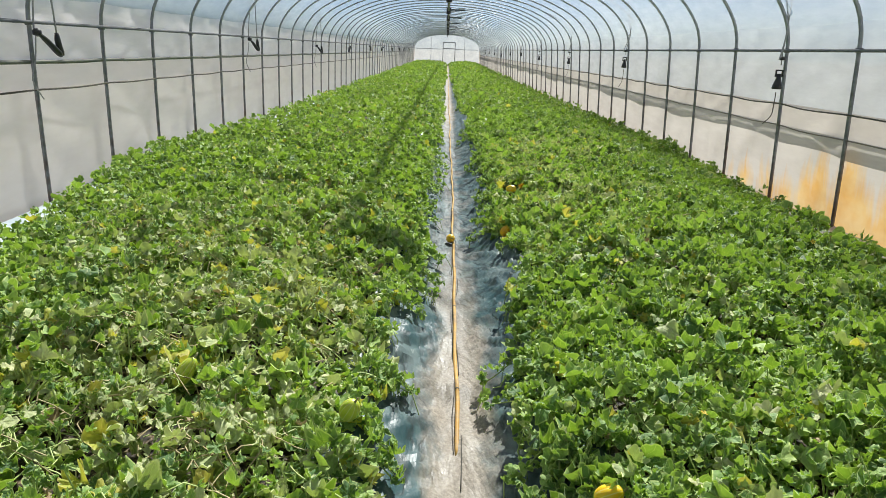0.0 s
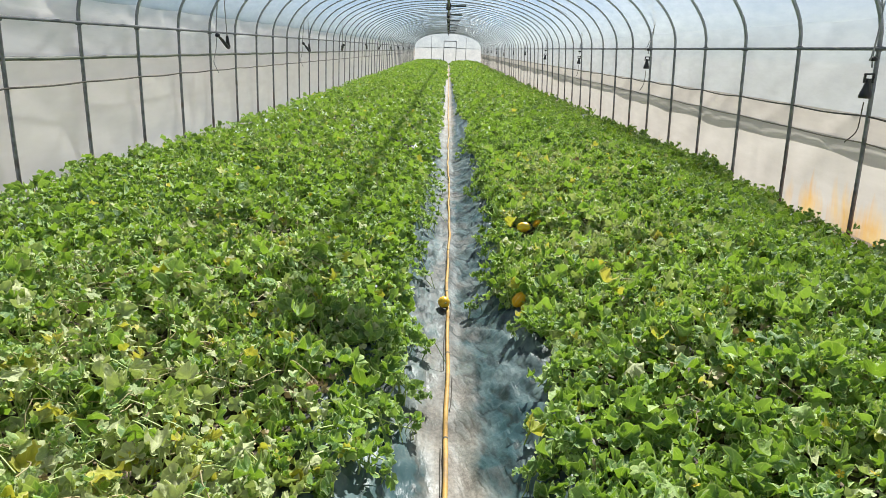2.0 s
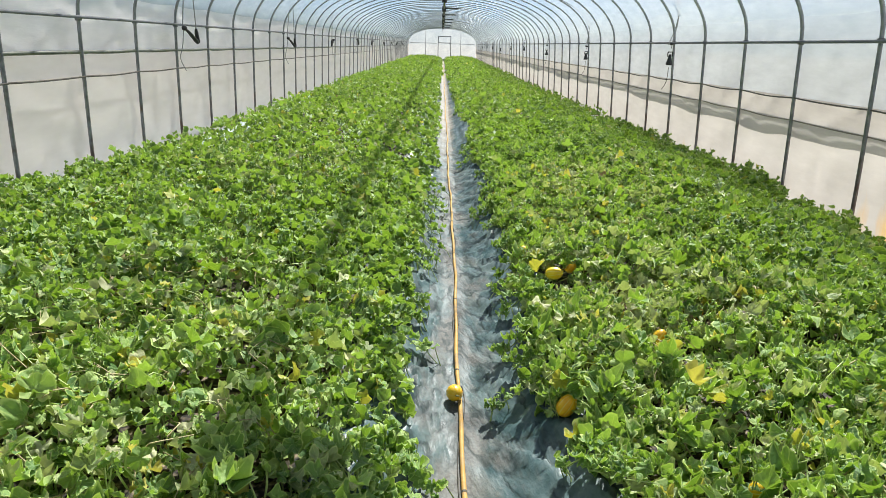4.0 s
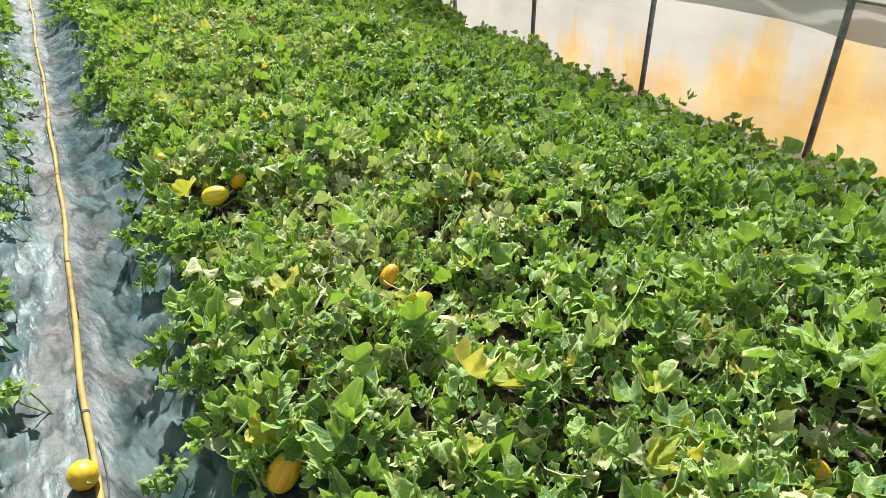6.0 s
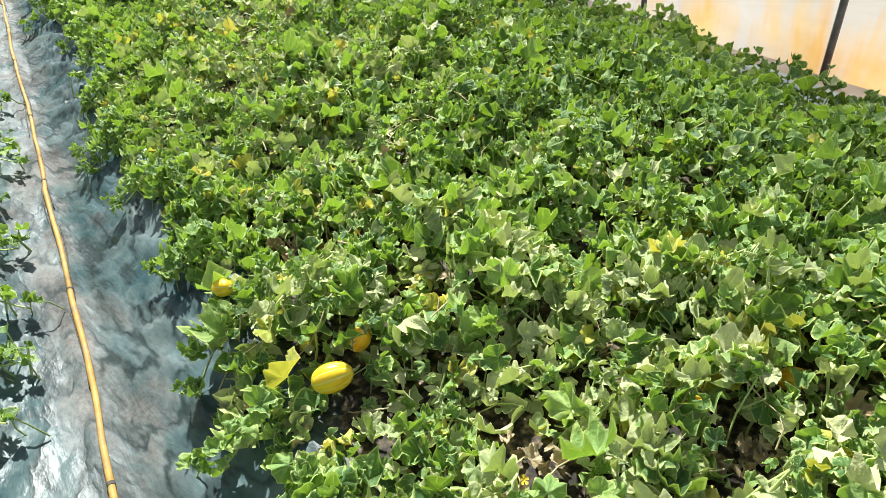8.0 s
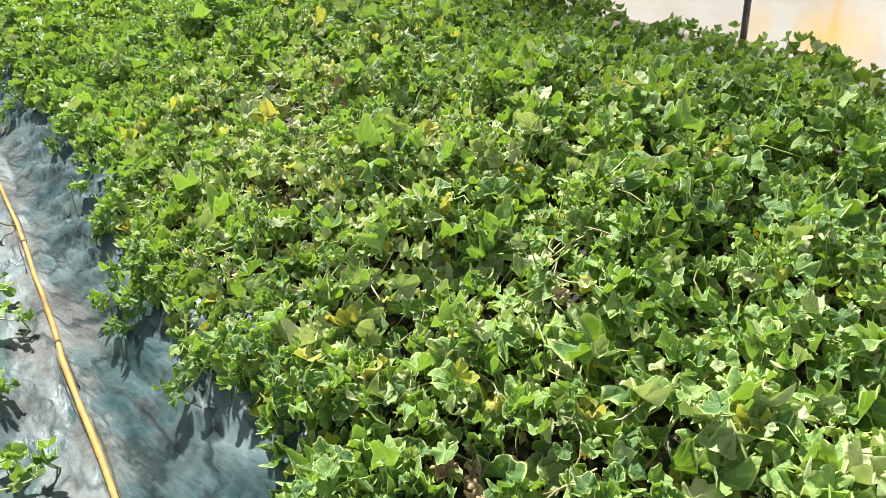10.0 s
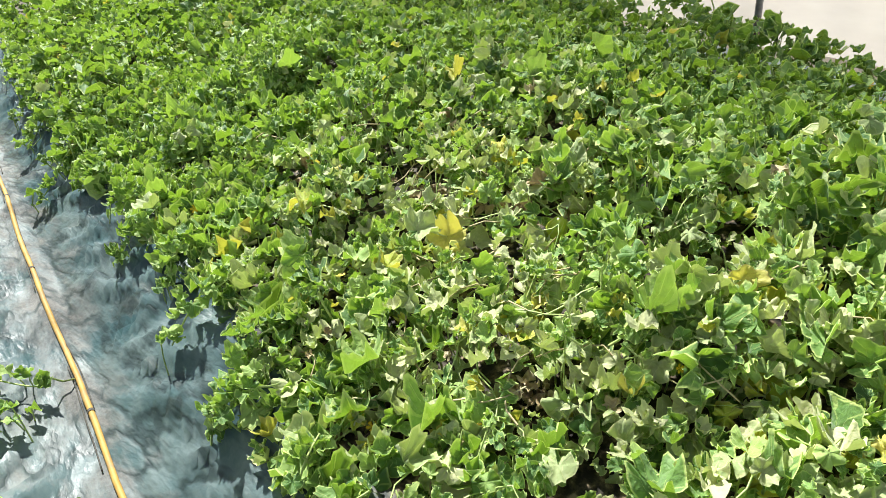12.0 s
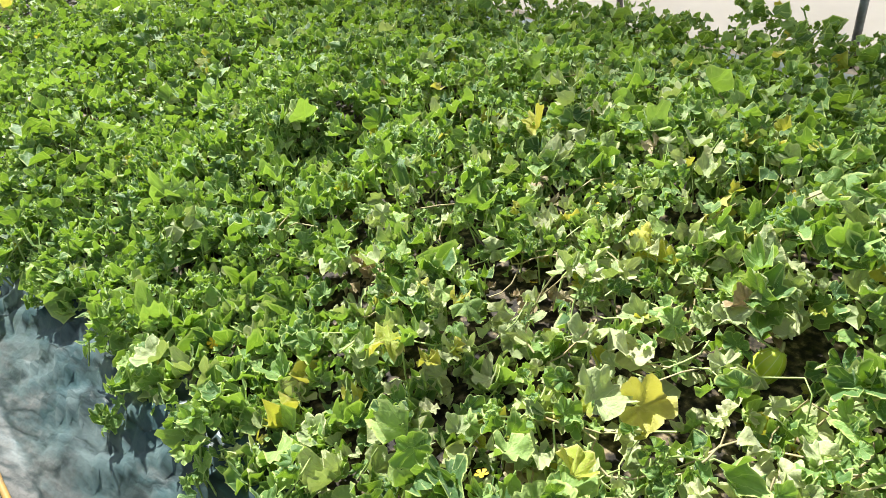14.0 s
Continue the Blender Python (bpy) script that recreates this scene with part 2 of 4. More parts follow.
def film_material(name, clear, tint_dark, tint_light, stain=False, back=0.55, streak=(1, 0.25, 1), haze=0.0, relief=0.35):
    """Greenhouse film: partly clear, partly milky, with dust and creases."""
    m, n, l = material(name)
    out = n["Material Output"]
    n.remove(n["Principled BSDF"])
    pos = n.new("ShaderNodeNewGeometry").outputs["Position"]
    cloud = noise_out(n, l, pos, 0.7, 5, 0.6, streak)
    fine = noise_out(n, l, pos, 9.0, 4, 0.6, streak)
    f = math_node(n, l, "ADD", math_node(n, l, "MULTIPLY", cloud, 0.65), math_node(n, l, "MULTIPLY", fine, 0.35))
    col = ramp(n, l, f, [(0.35, tint_dark), (0.62, tint_light)])
    milk = ramp(n, l, f, [(0.3, (1 - clear - 0.1,) * 3), (0.7, (min(1, 1 - clear + 0.1),) * 3)])
    if haze:
        sz = n.new("ShaderNodeSeparateXYZ")
        l.new(pos, sz.inputs[0])
        hz = n.new("ShaderNodeMapRange")
        hz.inputs[1].default_value, hz.inputs[2].default_value, hz.inputs[3].default_value, hz.inputs[4].default_value = 1.85, 2.95, haze, 0.0
        l.new(sz.outputs[2], hz.inputs[0])
        milk = math_node(n, l, "ADD", milk, hz.outputs[0], clamp=True)
    if stain:
        sep = n.new("ShaderNodeSeparateXYZ")
        l.new(pos, sep.inputs[0])
        drip = noise_out(n, l, pos, 2.2, 5, 0.6, (1, 1, 0.09))
        low = n.new("ShaderNodeMapRange")
        low.inputs[1].default_value, low.inputs[2].default_value, low.inputs[3].default_value, low.inputs[4].default_value = 0.3, 1.0, 0.24, -0.07
        l.new(sep.outputs[2], low.inputs[0])
        along = n.new("ShaderNodeMapRange")
        along.inputs[1].default_value, along.inputs[2].default_value, along.inputs[3].default_value, along.inputs[4].default_value = 6.5, 9.3, 0.0, -0.34
        l.new(sep.outputs[1], along.inputs[0])
        s = math_node(n, l, "ADD", math_node(n, l, "ADD", drip, low.outputs[0]), along.outputs[0])
        fac = n.new("ShaderNodeMapRange")
        fac.inputs[1].default_value, fac.inputs[2].default_value, fac.inputs[4].default_value = 0.55, 0.70, 0.95
        l.new(s, fac.inputs[0])
        tone = ramp(n, l, noise_out(n, l, pos, 3, 3), [(0.35, (0.93, 0.67, 0.27)), (0.65, (0.85, 0.47, 0.09))])
        col = mix_colour(n, l, fac.outputs[0], col, tone)
    diff, tran, clr, gloss = (n.new("ShaderNodeBsdf" + k) for k in ("Diffuse", "Translucent", "Transparent", "Glossy"))
    l.new(col, diff.inputs[0])
    l.new(col, tran.inputs[0])
    clr.inputs[0].default_value = (0.86, 0.91, 0.96, 1)
    gloss.inputs["Roughness"].default_value = 0.25
    mixes = [n.new("ShaderNodeMixShader") for _ in range(3)]
    mixes[0].inputs[0].default_value = back
    l.new(diff.outputs[0], mixes[0].inputs[1])
    l.new(tran.outputs[0], mixes[0].inputs[2])
    l.new(milk, mixes[1].inputs[0])
    l.new(clr.outputs[0], mixes[1].inputs[1])
    l.new(mixes[0].outputs[0], mixes[1].inputs[2])
    mixes[2].inputs[0].default_value = 0.05
    l.new(mixes[1].outputs[0], mixes[2].inputs[1])
    l.new(gloss.outputs[0], mixes[2].inputs[2])
    nb = node(n, "ShaderNodeBump", Strength=relief, Distance=0.03)
    l.new(f, nb.inputs["Height"])
    for s in (diff, tran, gloss):
        l.new(nb.outputs[0], s.inputs["Normal"])
    l.new(mixes[2].outputs[0], out.inputs[0])
    return m


ROOF_FILM = film_material("roof_film", 0.75, (0.64, 0.70, 0.76), (0.82, 0.87, 0.92), haze=0.62, back=0.42)
# one curtain film: each side's brightness is put into its tint, left paler
LEFT_FILM_LIT = film_material("left_film_lit", 0.75, (0.84, 0.87, 0.90), (0.94, 0.95, 0.97), haze=0.72, back=0.5)
RIGHT_FILM_DIM = film_material("right_film_dim", 0.75, (0.58, 0.635, 0.69), (0.75, 0.80, 0.85), haze=0.62, back=0.47)
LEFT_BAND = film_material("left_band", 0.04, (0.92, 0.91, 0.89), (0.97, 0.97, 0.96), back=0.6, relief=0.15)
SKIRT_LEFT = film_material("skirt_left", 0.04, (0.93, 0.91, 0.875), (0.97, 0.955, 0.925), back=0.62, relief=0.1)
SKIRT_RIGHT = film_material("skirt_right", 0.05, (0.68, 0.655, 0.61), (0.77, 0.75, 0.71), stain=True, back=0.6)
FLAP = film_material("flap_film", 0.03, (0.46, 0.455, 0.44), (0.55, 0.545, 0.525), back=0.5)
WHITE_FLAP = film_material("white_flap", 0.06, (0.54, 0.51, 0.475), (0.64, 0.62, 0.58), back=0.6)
END_FILM = film_material("end_film", 0.2, (0.34, 0.37, 0.40), (0.44, 0.47, 0.50))


def mulch_material():
    """Thin grey-green mulch film, crumpled and dusty, trodden pale along the middle."""
    m, n, l = material("mulch_film")
    p = n["Principled BSDF"]
    pos = n.new("ShaderNodeNewGeometry").outputs["Position"]
    sep = n.new("ShaderNodeSeparateXYZ")
    l.new(pos, sep.inputs[0])
    away = math_node(n, l, "ABSOLUTE", math_node(n, l, "ADD", sep.outputs[0], 0.01))
    # folds run along the furrow and slant down its slopes
    slant = n.new("ShaderNodeCombineXYZ")
    l.new(math_node(n, l, "ADD", sep.outputs[0], math_node(n, l, "MULTIPLY", sep.outputs[1], 0.12)), slant.inputs[0])
    l.new(math_node(n, l, "ADD", math_node(n, l, "MULTIPLY", sep.outputs[1], 0.42), math_node(n, l, "MULTIPLY", away, 0.35)), slant.inputs[1])
    blot = noise_out(n, l, pos, 3.4, 6, 0.6, (1, 0.7, 1))
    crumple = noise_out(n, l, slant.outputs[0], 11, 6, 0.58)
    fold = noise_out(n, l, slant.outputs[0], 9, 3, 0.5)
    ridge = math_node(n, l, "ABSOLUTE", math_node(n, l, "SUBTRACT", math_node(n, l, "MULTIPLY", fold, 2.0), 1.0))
    grit = noise_out(n, l, pos, 60, 4, 0.65)
    teal = ramp(n, l, blot, [(0.40, (0.040, 0.088, 0.095)), (0.50, (0.088, 0.140, 0.143)), (0.62, (0.155, 0.205, 0.202))])
    dust = ramp(n, l, math_node(n, l, "ADD", math_node(n, l, "MULTIPLY", crumple, 0.6), math_node(n, l, "MULTIPLY", grit, 0.4)), [(0.38, (0.085, 0.083, 0.078)), (0.62, (0.235, 0.23, 0.212))])
    near = n.new("ShaderNodeMapRange")
    near.inputs[1].default_value, near.inputs[2].default_value, near.inputs[3].default_value, near.inputs[4].default_value = 0.0, 0.36, 0.66, 0.20
    l.new(away, near.inputs[0])
    fac = n.new("ShaderNodeMapRange")
    fac.inputs[1].default_value, fac.inputs[2].default_value = 0.42, 0.72
    l.new(math_node(n, l, "ADD", near.outputs[0], math_node(n, l, "MULTIPLY", math_node(n, l, "SUBTRACT", noise_out(n, l, slant.outputs[0], 5, 6, 0.68), 0.5), 1.7)), fac.inputs[0])
    film = mix_colour(n, l, fac.outputs[0], teal, dust)
    # shade of the creases, painted dark into the colour along the fold lines
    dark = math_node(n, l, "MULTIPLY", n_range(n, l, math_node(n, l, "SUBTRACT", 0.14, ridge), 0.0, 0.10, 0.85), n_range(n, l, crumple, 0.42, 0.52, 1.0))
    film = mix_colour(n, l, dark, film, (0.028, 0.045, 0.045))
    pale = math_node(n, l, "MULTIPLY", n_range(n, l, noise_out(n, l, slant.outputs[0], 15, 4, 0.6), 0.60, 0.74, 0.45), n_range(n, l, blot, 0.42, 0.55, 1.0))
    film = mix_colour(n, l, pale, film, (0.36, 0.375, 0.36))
    # bare beige soil trodden over the film at both ends of the furrow
    soil = math_node(n, l, "MULTIPLY", math_node(n, l, "MAXIMUM", n_range(n, l, math_node(n, l, "SUBTRACT", 5.2, sep.outputs[1]), 0.0, 2.2, 1.0), n_range(n, l, sep.outputs[1], 11.0, 17.0, 1.0)), n_range(n, l, math_node(n, l, "ADD", math_node(n, l, "SUBTRACT", 0.17, away), math_node(n, l, "MULTIPLY", math_node(n, l, "SUBTRACT", blot, 0.5), 0.35)), 0.0, 0.08, 0.85))
    film = mix_colour(n, l, soil, film, ramp(n, l, grit, [(0.35, (0.24, 0.20, 0.155)), (0.65, (0.42, 0.36, 0.29))]))
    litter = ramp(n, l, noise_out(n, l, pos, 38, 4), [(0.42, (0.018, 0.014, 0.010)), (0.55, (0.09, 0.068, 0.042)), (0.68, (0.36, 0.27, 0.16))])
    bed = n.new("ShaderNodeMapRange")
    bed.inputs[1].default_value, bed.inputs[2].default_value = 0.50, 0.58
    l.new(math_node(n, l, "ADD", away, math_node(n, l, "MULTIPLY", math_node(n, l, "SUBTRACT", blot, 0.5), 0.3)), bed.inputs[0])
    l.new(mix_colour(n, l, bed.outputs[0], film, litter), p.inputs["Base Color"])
    rg = n.new("ShaderNodeMapRange")
    rg.inputs[3].default_value, rg.inputs[4].default_value = 0.40, 0.72
    l.new(math_node(n, l, "MAXIMUM", fac.outputs[0], bed.outputs[0]), rg.inputs[0])
    l.new(rg.outputs[0], p.inputs["Roughness"])
    p.inputs["Specular IOR Level"].default_value = 0.32
    h = math_node(n, l, "ADD", math_node(n, l, "ADD", crumple, math_node(n, l, "MULTIPLY", n_range(n, l, ridge, 0.0, 0.25, 1.0), 0.35)), math_node(n, l, "MULTIPLY", grit, 0.12))
    bump(n, l, h, 0.45, 0.02, p.inputs["Normal"])
    return m


MULCH = mulch_material()
EDGE_FILM = rough_paint("edge_film", (0.46, 0.55, 0.60), (0.70, 0.77, 0.80), 9, 0.35, 0, 0.012)
SAND = rough_paint("sandy_soil", (0.58, 0.46, 0.37), (0.80, 0.69, 0.58), 12, 0.95, 0, 0.02)


def hose_material():
    m, n, l = material("hose_yellow")
    p = n["Principled BSDF"]
    pos = n.new("ShaderNodeNewGeometry").outputs["Position"]
    base = ramp(n, l, noise_out(n, l, pos, 14, 4), [(0.3, (0.50, 0.27, 0.06)), (0.7, (0.70, 0.43, 0.12))])
    dirt = n.new("ShaderNodeMapRange")
    dirt.inputs[1].default_value, dirt.inputs[2].default_value, dirt.inputs[4].default_value = 0.48, 0.66, 0.8
    l.new(noise_out(n, l, pos, 11, 6, 0.75), dirt.inputs[0])
    l.new(mix_colour(n, l, dirt.outputs[0], base, (0.33, 0.23, 0.14)), p.inputs["Base Color"])
    p.inputs["Roughness"].default_value = 0.6
    p.inputs["Specular IOR Level"].default_value = 0.3
    bump(n, l, noise_out(n, l, pos, 80), 0.3, 0.002, p.inputs["Normal"])
    return m


HOSE = hose_material()


def melon_material(name, body_dark, body_light, furrow, rot=0.0):
    """Rind with pale furrows from stem to end, freckled; rot sets where the underside turns dark brown."""
    m, n, l = material(name)
    p = n["Principled BSDF"]
    uv = n.new("ShaderNodeUVMap")
    uv.uv_map = "rind"
    sep = n.new("ShaderNodeSeparateXYZ")
    l.new(uv.outputs[0], sep.inputs[0])
    pos = n.new("ShaderNodeTexCoord").outputs["Object"]
    col = ramp(n, l, noise_out(n, l, pos, 22, 4), [(0.3, body_dark), (0.7, body_light)])
    band = math_node(n, l, "COSINE", math_node(n, l, "MULTIPLY", sep.outputs[0], 10 * 2 * math.pi))
    band = n_range(n, l, band, 0.86, 0.98, 0.75)
    col = mix_colour(n, l, band, col, furrow)
    if rot:
        low_side = math_node(n, l, "ADD", sep.outputs[1], math_node(n, l, "MULTIPLY", math_node(n, l, "SUBTRACT", noise_out(n, l, pos, 30, 4), 0.5), 0.35))
        col = mix_colour(n, l, n_range(n, l, low_side, rot, rot + 0.12, 0.92), col, (0.05, 0.025, 0.012))
    l.new(col, p.inputs["Base Color"])
    p.inputs["Roughness"].default_value = 0.34
    p.inputs["Subsurface Weight"].default_value = 0.35
    p.inputs["Subsurface Radius"].default_value = (0.03, 0.02, 0.004)
    bump(n, l, noise_out(n, l, pos, 120, 3), 0.2, 0.001, p.inputs["Normal"])
    return m


MELON_RIPE = melon_material("melon_ripe", (0.86, 0.54, 0.012), (0.94, 0.70, 0.03), (0.86, 0.78, 0.34))
MELON_ORANGE = melon_material("melon_orange", (0.82, 0.40, 0.01), (0.92, 0.56, 0.02), (0.84, 0.66, 0.22))
MELON_GREEN = melon_material("melon_unripe", (0.42, 0.54, 0.04), (0.62, 0.68, 0.08), (0.66, 0.70, 0.30))
MELON_DARK_BELOW = melon_material("melon_dark_below", (0.84, 0.46, 0.012), (0.92, 0.62, 0.04), (0.84, 0.60, 0.12), 0.82)

# ---- ground outside ----
gv, gf = [], []
EDGES = [-2500, -600, -150, -40, -12, -3.70, 3.50, 12, 40, 150, 600, 2500]
YS = [-2500, -600, -150, -40, -5.6, 20, 45, 71.1, 120, 300, 900, 2500]
for yy in YS:
    for xx in EDGES:
        gv.append((xx, yy, -0.06))
W = len(EDGES)
gf = [(j * W + i, j * W + i + 1, (j + 1) * W + i + 1, (j + 1) * W + i) for j in range(len(YS) - 1) for i in range(W - 1)]
thing("ground", mesh_of("ground", gv, gf, EARTH), "bare pale dry earth around and under the tunnel greenhouse", "ground", kind="structure")


# ---- floor of the tunnel: mulch film over two raised beds and a trodden furrow ----
def floor_height(x, y):
    a = np.abs(x)
    z = 0.012 + 0.20 * np.clip((a - 0.06) / 0.36, 0, 1) ** 1.25
    z = z + 0.05 * np.clip((a - 0.45) / 0.7, 0, 1)
    z = z - 0.13 * np.clip((a - 2.7) / 0.5, 0, 1)
    return z


def film_creases(x, y):
    a = np.abs(x)
    side = np.clip((a - 0.07) / 0.15, 0, 1) * np.clip((0.75 - a) / 0.2, 0, 1)
    skew = y * 13 + a * 20 + 2.6 * value_noise(x * 5, y * 3, 3)
    ridge = (1 - np.abs(2 * value_noise(skew, a * 5, 5) - 1)) ** 3
    small = (1 - np.abs(2 * value_noise(skew * 2.3, a * 9 + 4, 8) - 1)) ** 3
    mid = (1 - np.abs(2 * value_noise(x * 42, y * 3.0, 6) - 1)) ** 3 * np.clip((0.16 - a) / 0.1, 0, 1)
    return side * (0.036 * ridge + 0.016 * small) + 0.016 * mid + 0.010 * (value_noise(x * 7, y * 5, 11) - 0.5)


def grid_mesh(name, xs, ys, height, mat):
    xs, ys = np.asarray(xs), np.asarray(ys)
    gx, gy = np.meshgrid(xs, ys)
    v = np.stack([gx, gy, height(gx, gy)], -1).reshape(-1, 3)
    w = len(xs)
    f = [(j * w + i, j * w + i + 1, (j + 1) * w + i + 1, (j + 1) * w + i) for j in range(len(ys) - 1) for i in range(w - 1)]
    return mesh_of(name, v, f, mat, True)


XS = np.concatenate([np.linspace(-3.72, -0.8, 24), np.arange(-0.78, 0.785, 0.026), np.linspace(0.8, 3.50, 24)])
YSF = np.concatenate([np.linspace(BACK, 0.4, 20), np.arange(0.42, 13, 0.024), np.linspace(13.2, END, 120)])
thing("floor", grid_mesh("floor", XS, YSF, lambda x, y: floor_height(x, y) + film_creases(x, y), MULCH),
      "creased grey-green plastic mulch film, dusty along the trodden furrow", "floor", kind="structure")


# ---- tunnel frame ----
def hoop_points(n=26):
    half = [(r, z) for r, z in PROFILE]
    line = smooth_line(half, n)
    right = [(float(mid_x(z)) + r, 0.0, z) for r, z in line]
    left = [(float(mid_x(z)) - r, 0.0, z) for r, z in line[::-1]][1:]
    return right + left


HP = hoop_points()
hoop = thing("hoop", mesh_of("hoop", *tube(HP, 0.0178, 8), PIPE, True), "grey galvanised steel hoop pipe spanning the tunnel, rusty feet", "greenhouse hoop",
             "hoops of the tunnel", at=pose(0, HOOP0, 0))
for sx in (3.538, -3.538):
    for zz in (1.745,):
        c = join([box(CX + sx - 0.026, CX + sx + 0.026, -0.022, 0.022, zz - 0.02, zz + 0.02, 0.005)])
        part("pipe_clamp", mesh_of("pipe_clamp", *c, STEEL), hoop)
for k in HOOPS:
    if k:
        copy_thing(hoop, pose(random.uniform(-0.012, 0.012), HOOP0 + k * STEP + random.uniform(-0.008, 0.008), random.uniform(-0.008, 0.008), 0, 0, random.uniform(-0.15, 0.15)))


def rail(name, x, z, r, mat, label, category, sag=0.0, y0=BACK, y1=END, step=0.4, wob=0.0):
    ys = np.arange(y0 + 0.05, y1, step)
    ph = ((ys - HOOP0) / STEP) % 1.0
    zs = z - sag * 4 * ph * (1 - ph) + wob * (value_noise(ys * 1.7, 0 * ys, 4) - 0.5)
    xs = x + wob * 0.6 * (value_noise(ys * 2.3, 0 * ys + 7, 6) - 0.5)
    return thing(name, mesh_of(name, *tube(np.stack([xs, ys, zs], -1), r, 7), mat, True), label, category)


rail("purlin", CX + 3.538 - 0.03, 1.745, 0.015, STEEL, "thin grey steel side purlin clamped along the hoops", "purlin", step=1.0)
rail("purlin", CX - 3.538 + 0.03, 1.755, 0.015, STEEL, "thin grey steel side purlin clamped along the hoops", "purlin", step=1.0)

rail("curtain_cord", CX + 3.565, 1.205, 0.0075, ROPE, "dark sagging hem cord of the side curtain tied to posts", "cord", 0.009, step=0.15, wob=0.02)
rail("curtain_cord", CX + 3.59, 0.985, 0.006, ROPE_PALE, "dull brown lower hem cord of the side curtain", "cord", 0.006, step=0.15, wob=0.02)
rail("curtain_cord", CX - 3.535, 1.195, 0.0085, ROPE, "dark sagging hem cord of the side curtain tied to posts", "cord", 0.008, step=0.15, wob=0.008)
rail("roll_pipe", CX - 3.565, 1.425, 0.018, rough_paint("roll_pipe_green", (0.10, 0.11, 0.08), (0.19, 0.20, 0.15), 20, 0.5), "olive grey roll-up pipe of the side curtain", "roll-up pipe", step=0.3, wob=0.015)


# ---- film skin ----
def skin_x(z):
    zs, rs = [p[1] for p in PROFILE[:8]], [p[0] for p in PROFILE[:8]]
    return np.interp(z, zs, rs)


def side_sheet(name, side, z0, z1, mat, label, out=0.03, wrinkle=0.02, rows=9, wavy=None, y0=BACK, y1=END):
    ys = np.concatenate([np.arange(y0, 16, 0.09), np.arange(16, y1 + 0.01, 0.4)])
    t = np.linspace(0, 1, rows)
    gy, gt = np.meshgrid(ys, t)
    low = z0 + (wavy(gy) if wavy else 0)
    gz = low + (z1 - low) * gt
    ph = ((gy - HOOP0) / STEP) % 1.0
    belly = 4 * ph * (1 - ph)
    fold = (1 - np.abs(2 * value_noise(gy * 1.6 + gz * 3.2, gz * 1.2 - gy * 0.5, 21) - 1)) ** 3 + 0.5 * (1 - np.abs(2 * value_noise(gy * 3.1 - gz * 4.0, gz * 2.0 + gy * 0.7, 25) - 1)) ** 3
    gx = side * (skin_x(gz) + out + wrinkle * (fold + 0.5 * value_noise(gy * 5, gz * 5, 9) + 0.5 * belly)) + mid_x(gz)
    w = len(ys)
    v = np.stack([gx, gy, gz], -1).reshape(-1, 3)
    f = [(j * w + i, j * w + i + 1, (j + 1) * w + i + 1, (j + 1) * w + i) for j in range(rows - 1) for i in range(w - 1)]
    return thing(name, mesh_of(name, v, f, mat, True), label, "greenhouse film", kind="structure")


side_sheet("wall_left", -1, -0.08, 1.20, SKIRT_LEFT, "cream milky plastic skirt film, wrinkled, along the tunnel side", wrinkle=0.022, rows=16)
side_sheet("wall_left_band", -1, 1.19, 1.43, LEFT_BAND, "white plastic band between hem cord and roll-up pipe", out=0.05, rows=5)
side_sheet("wall_left_upper", -1, 1.425, 1.99, LEFT_FILM_LIT, "hazy bluish side curtain film above the roll-up pipe", out=0.035)
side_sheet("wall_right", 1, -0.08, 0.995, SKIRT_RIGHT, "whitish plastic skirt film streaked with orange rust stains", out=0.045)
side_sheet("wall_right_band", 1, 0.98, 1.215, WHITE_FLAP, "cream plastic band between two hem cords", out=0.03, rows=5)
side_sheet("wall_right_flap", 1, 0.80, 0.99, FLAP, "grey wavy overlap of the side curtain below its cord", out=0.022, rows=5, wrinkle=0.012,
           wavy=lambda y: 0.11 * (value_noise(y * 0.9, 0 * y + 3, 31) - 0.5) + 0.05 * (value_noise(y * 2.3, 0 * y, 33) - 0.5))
side_sheet("wall_right_upper", 1, 1.21, 1.99, RIGHT_FILM_DIM, "hazy bluish side curtain film with dusty patches", out=0.035)

prof = smooth_line(PROFILE, 60)
prof = [p for p in prof if p[1] > 1.96]
arch = [(r + 0.03, z + 0.028) for r, z in prof]
arch = [(CX + r, z) for r, z in arch] + [(CX - r, z) for r, z in arch[::-1]][1:]
ry = np.arange(BACK, END + 0.1, STEP / 4)
rv = [(x, y, z - 0.02 * math.sin(math.pi * (((y - HOOP0) / STEP) % 1.0)) * (0.4 + 0.6 * abs(x - CX) / 3.4)) for y in ry for x, z in arch]
A = len(arch)
rf = [(j * A + i, j * A + i + 1, (j + 1) * A + i + 1, (j + 1) * A + i) for j in range(len(ry) - 1) for i in range(A - 1)]
thing("ceiling", mesh_of("ceiling", rv, rf, ROOF_FILM, True), "clear hazy roof film stretched over the hoops", "roof film", kind="structure")


def gable(name, y):
    pts = [(x, z) for x, _, z in HP]
    mid = (CX, 1.2)
    v = [(mid[0], y, mid[1])] + [(x, y, z) for x, z in pts]
    f = [(0, i, i + 1) for i in range(1, len(pts))] + [(0, len(pts), 1)]
    return thing(name, mesh_of(name, v, f, END_FILM), "white milky plastic film closing the tunnel gable", "gable film", kind="structure")


gable("wall_far", END + 0.03)
gable("wall_back", BACK)

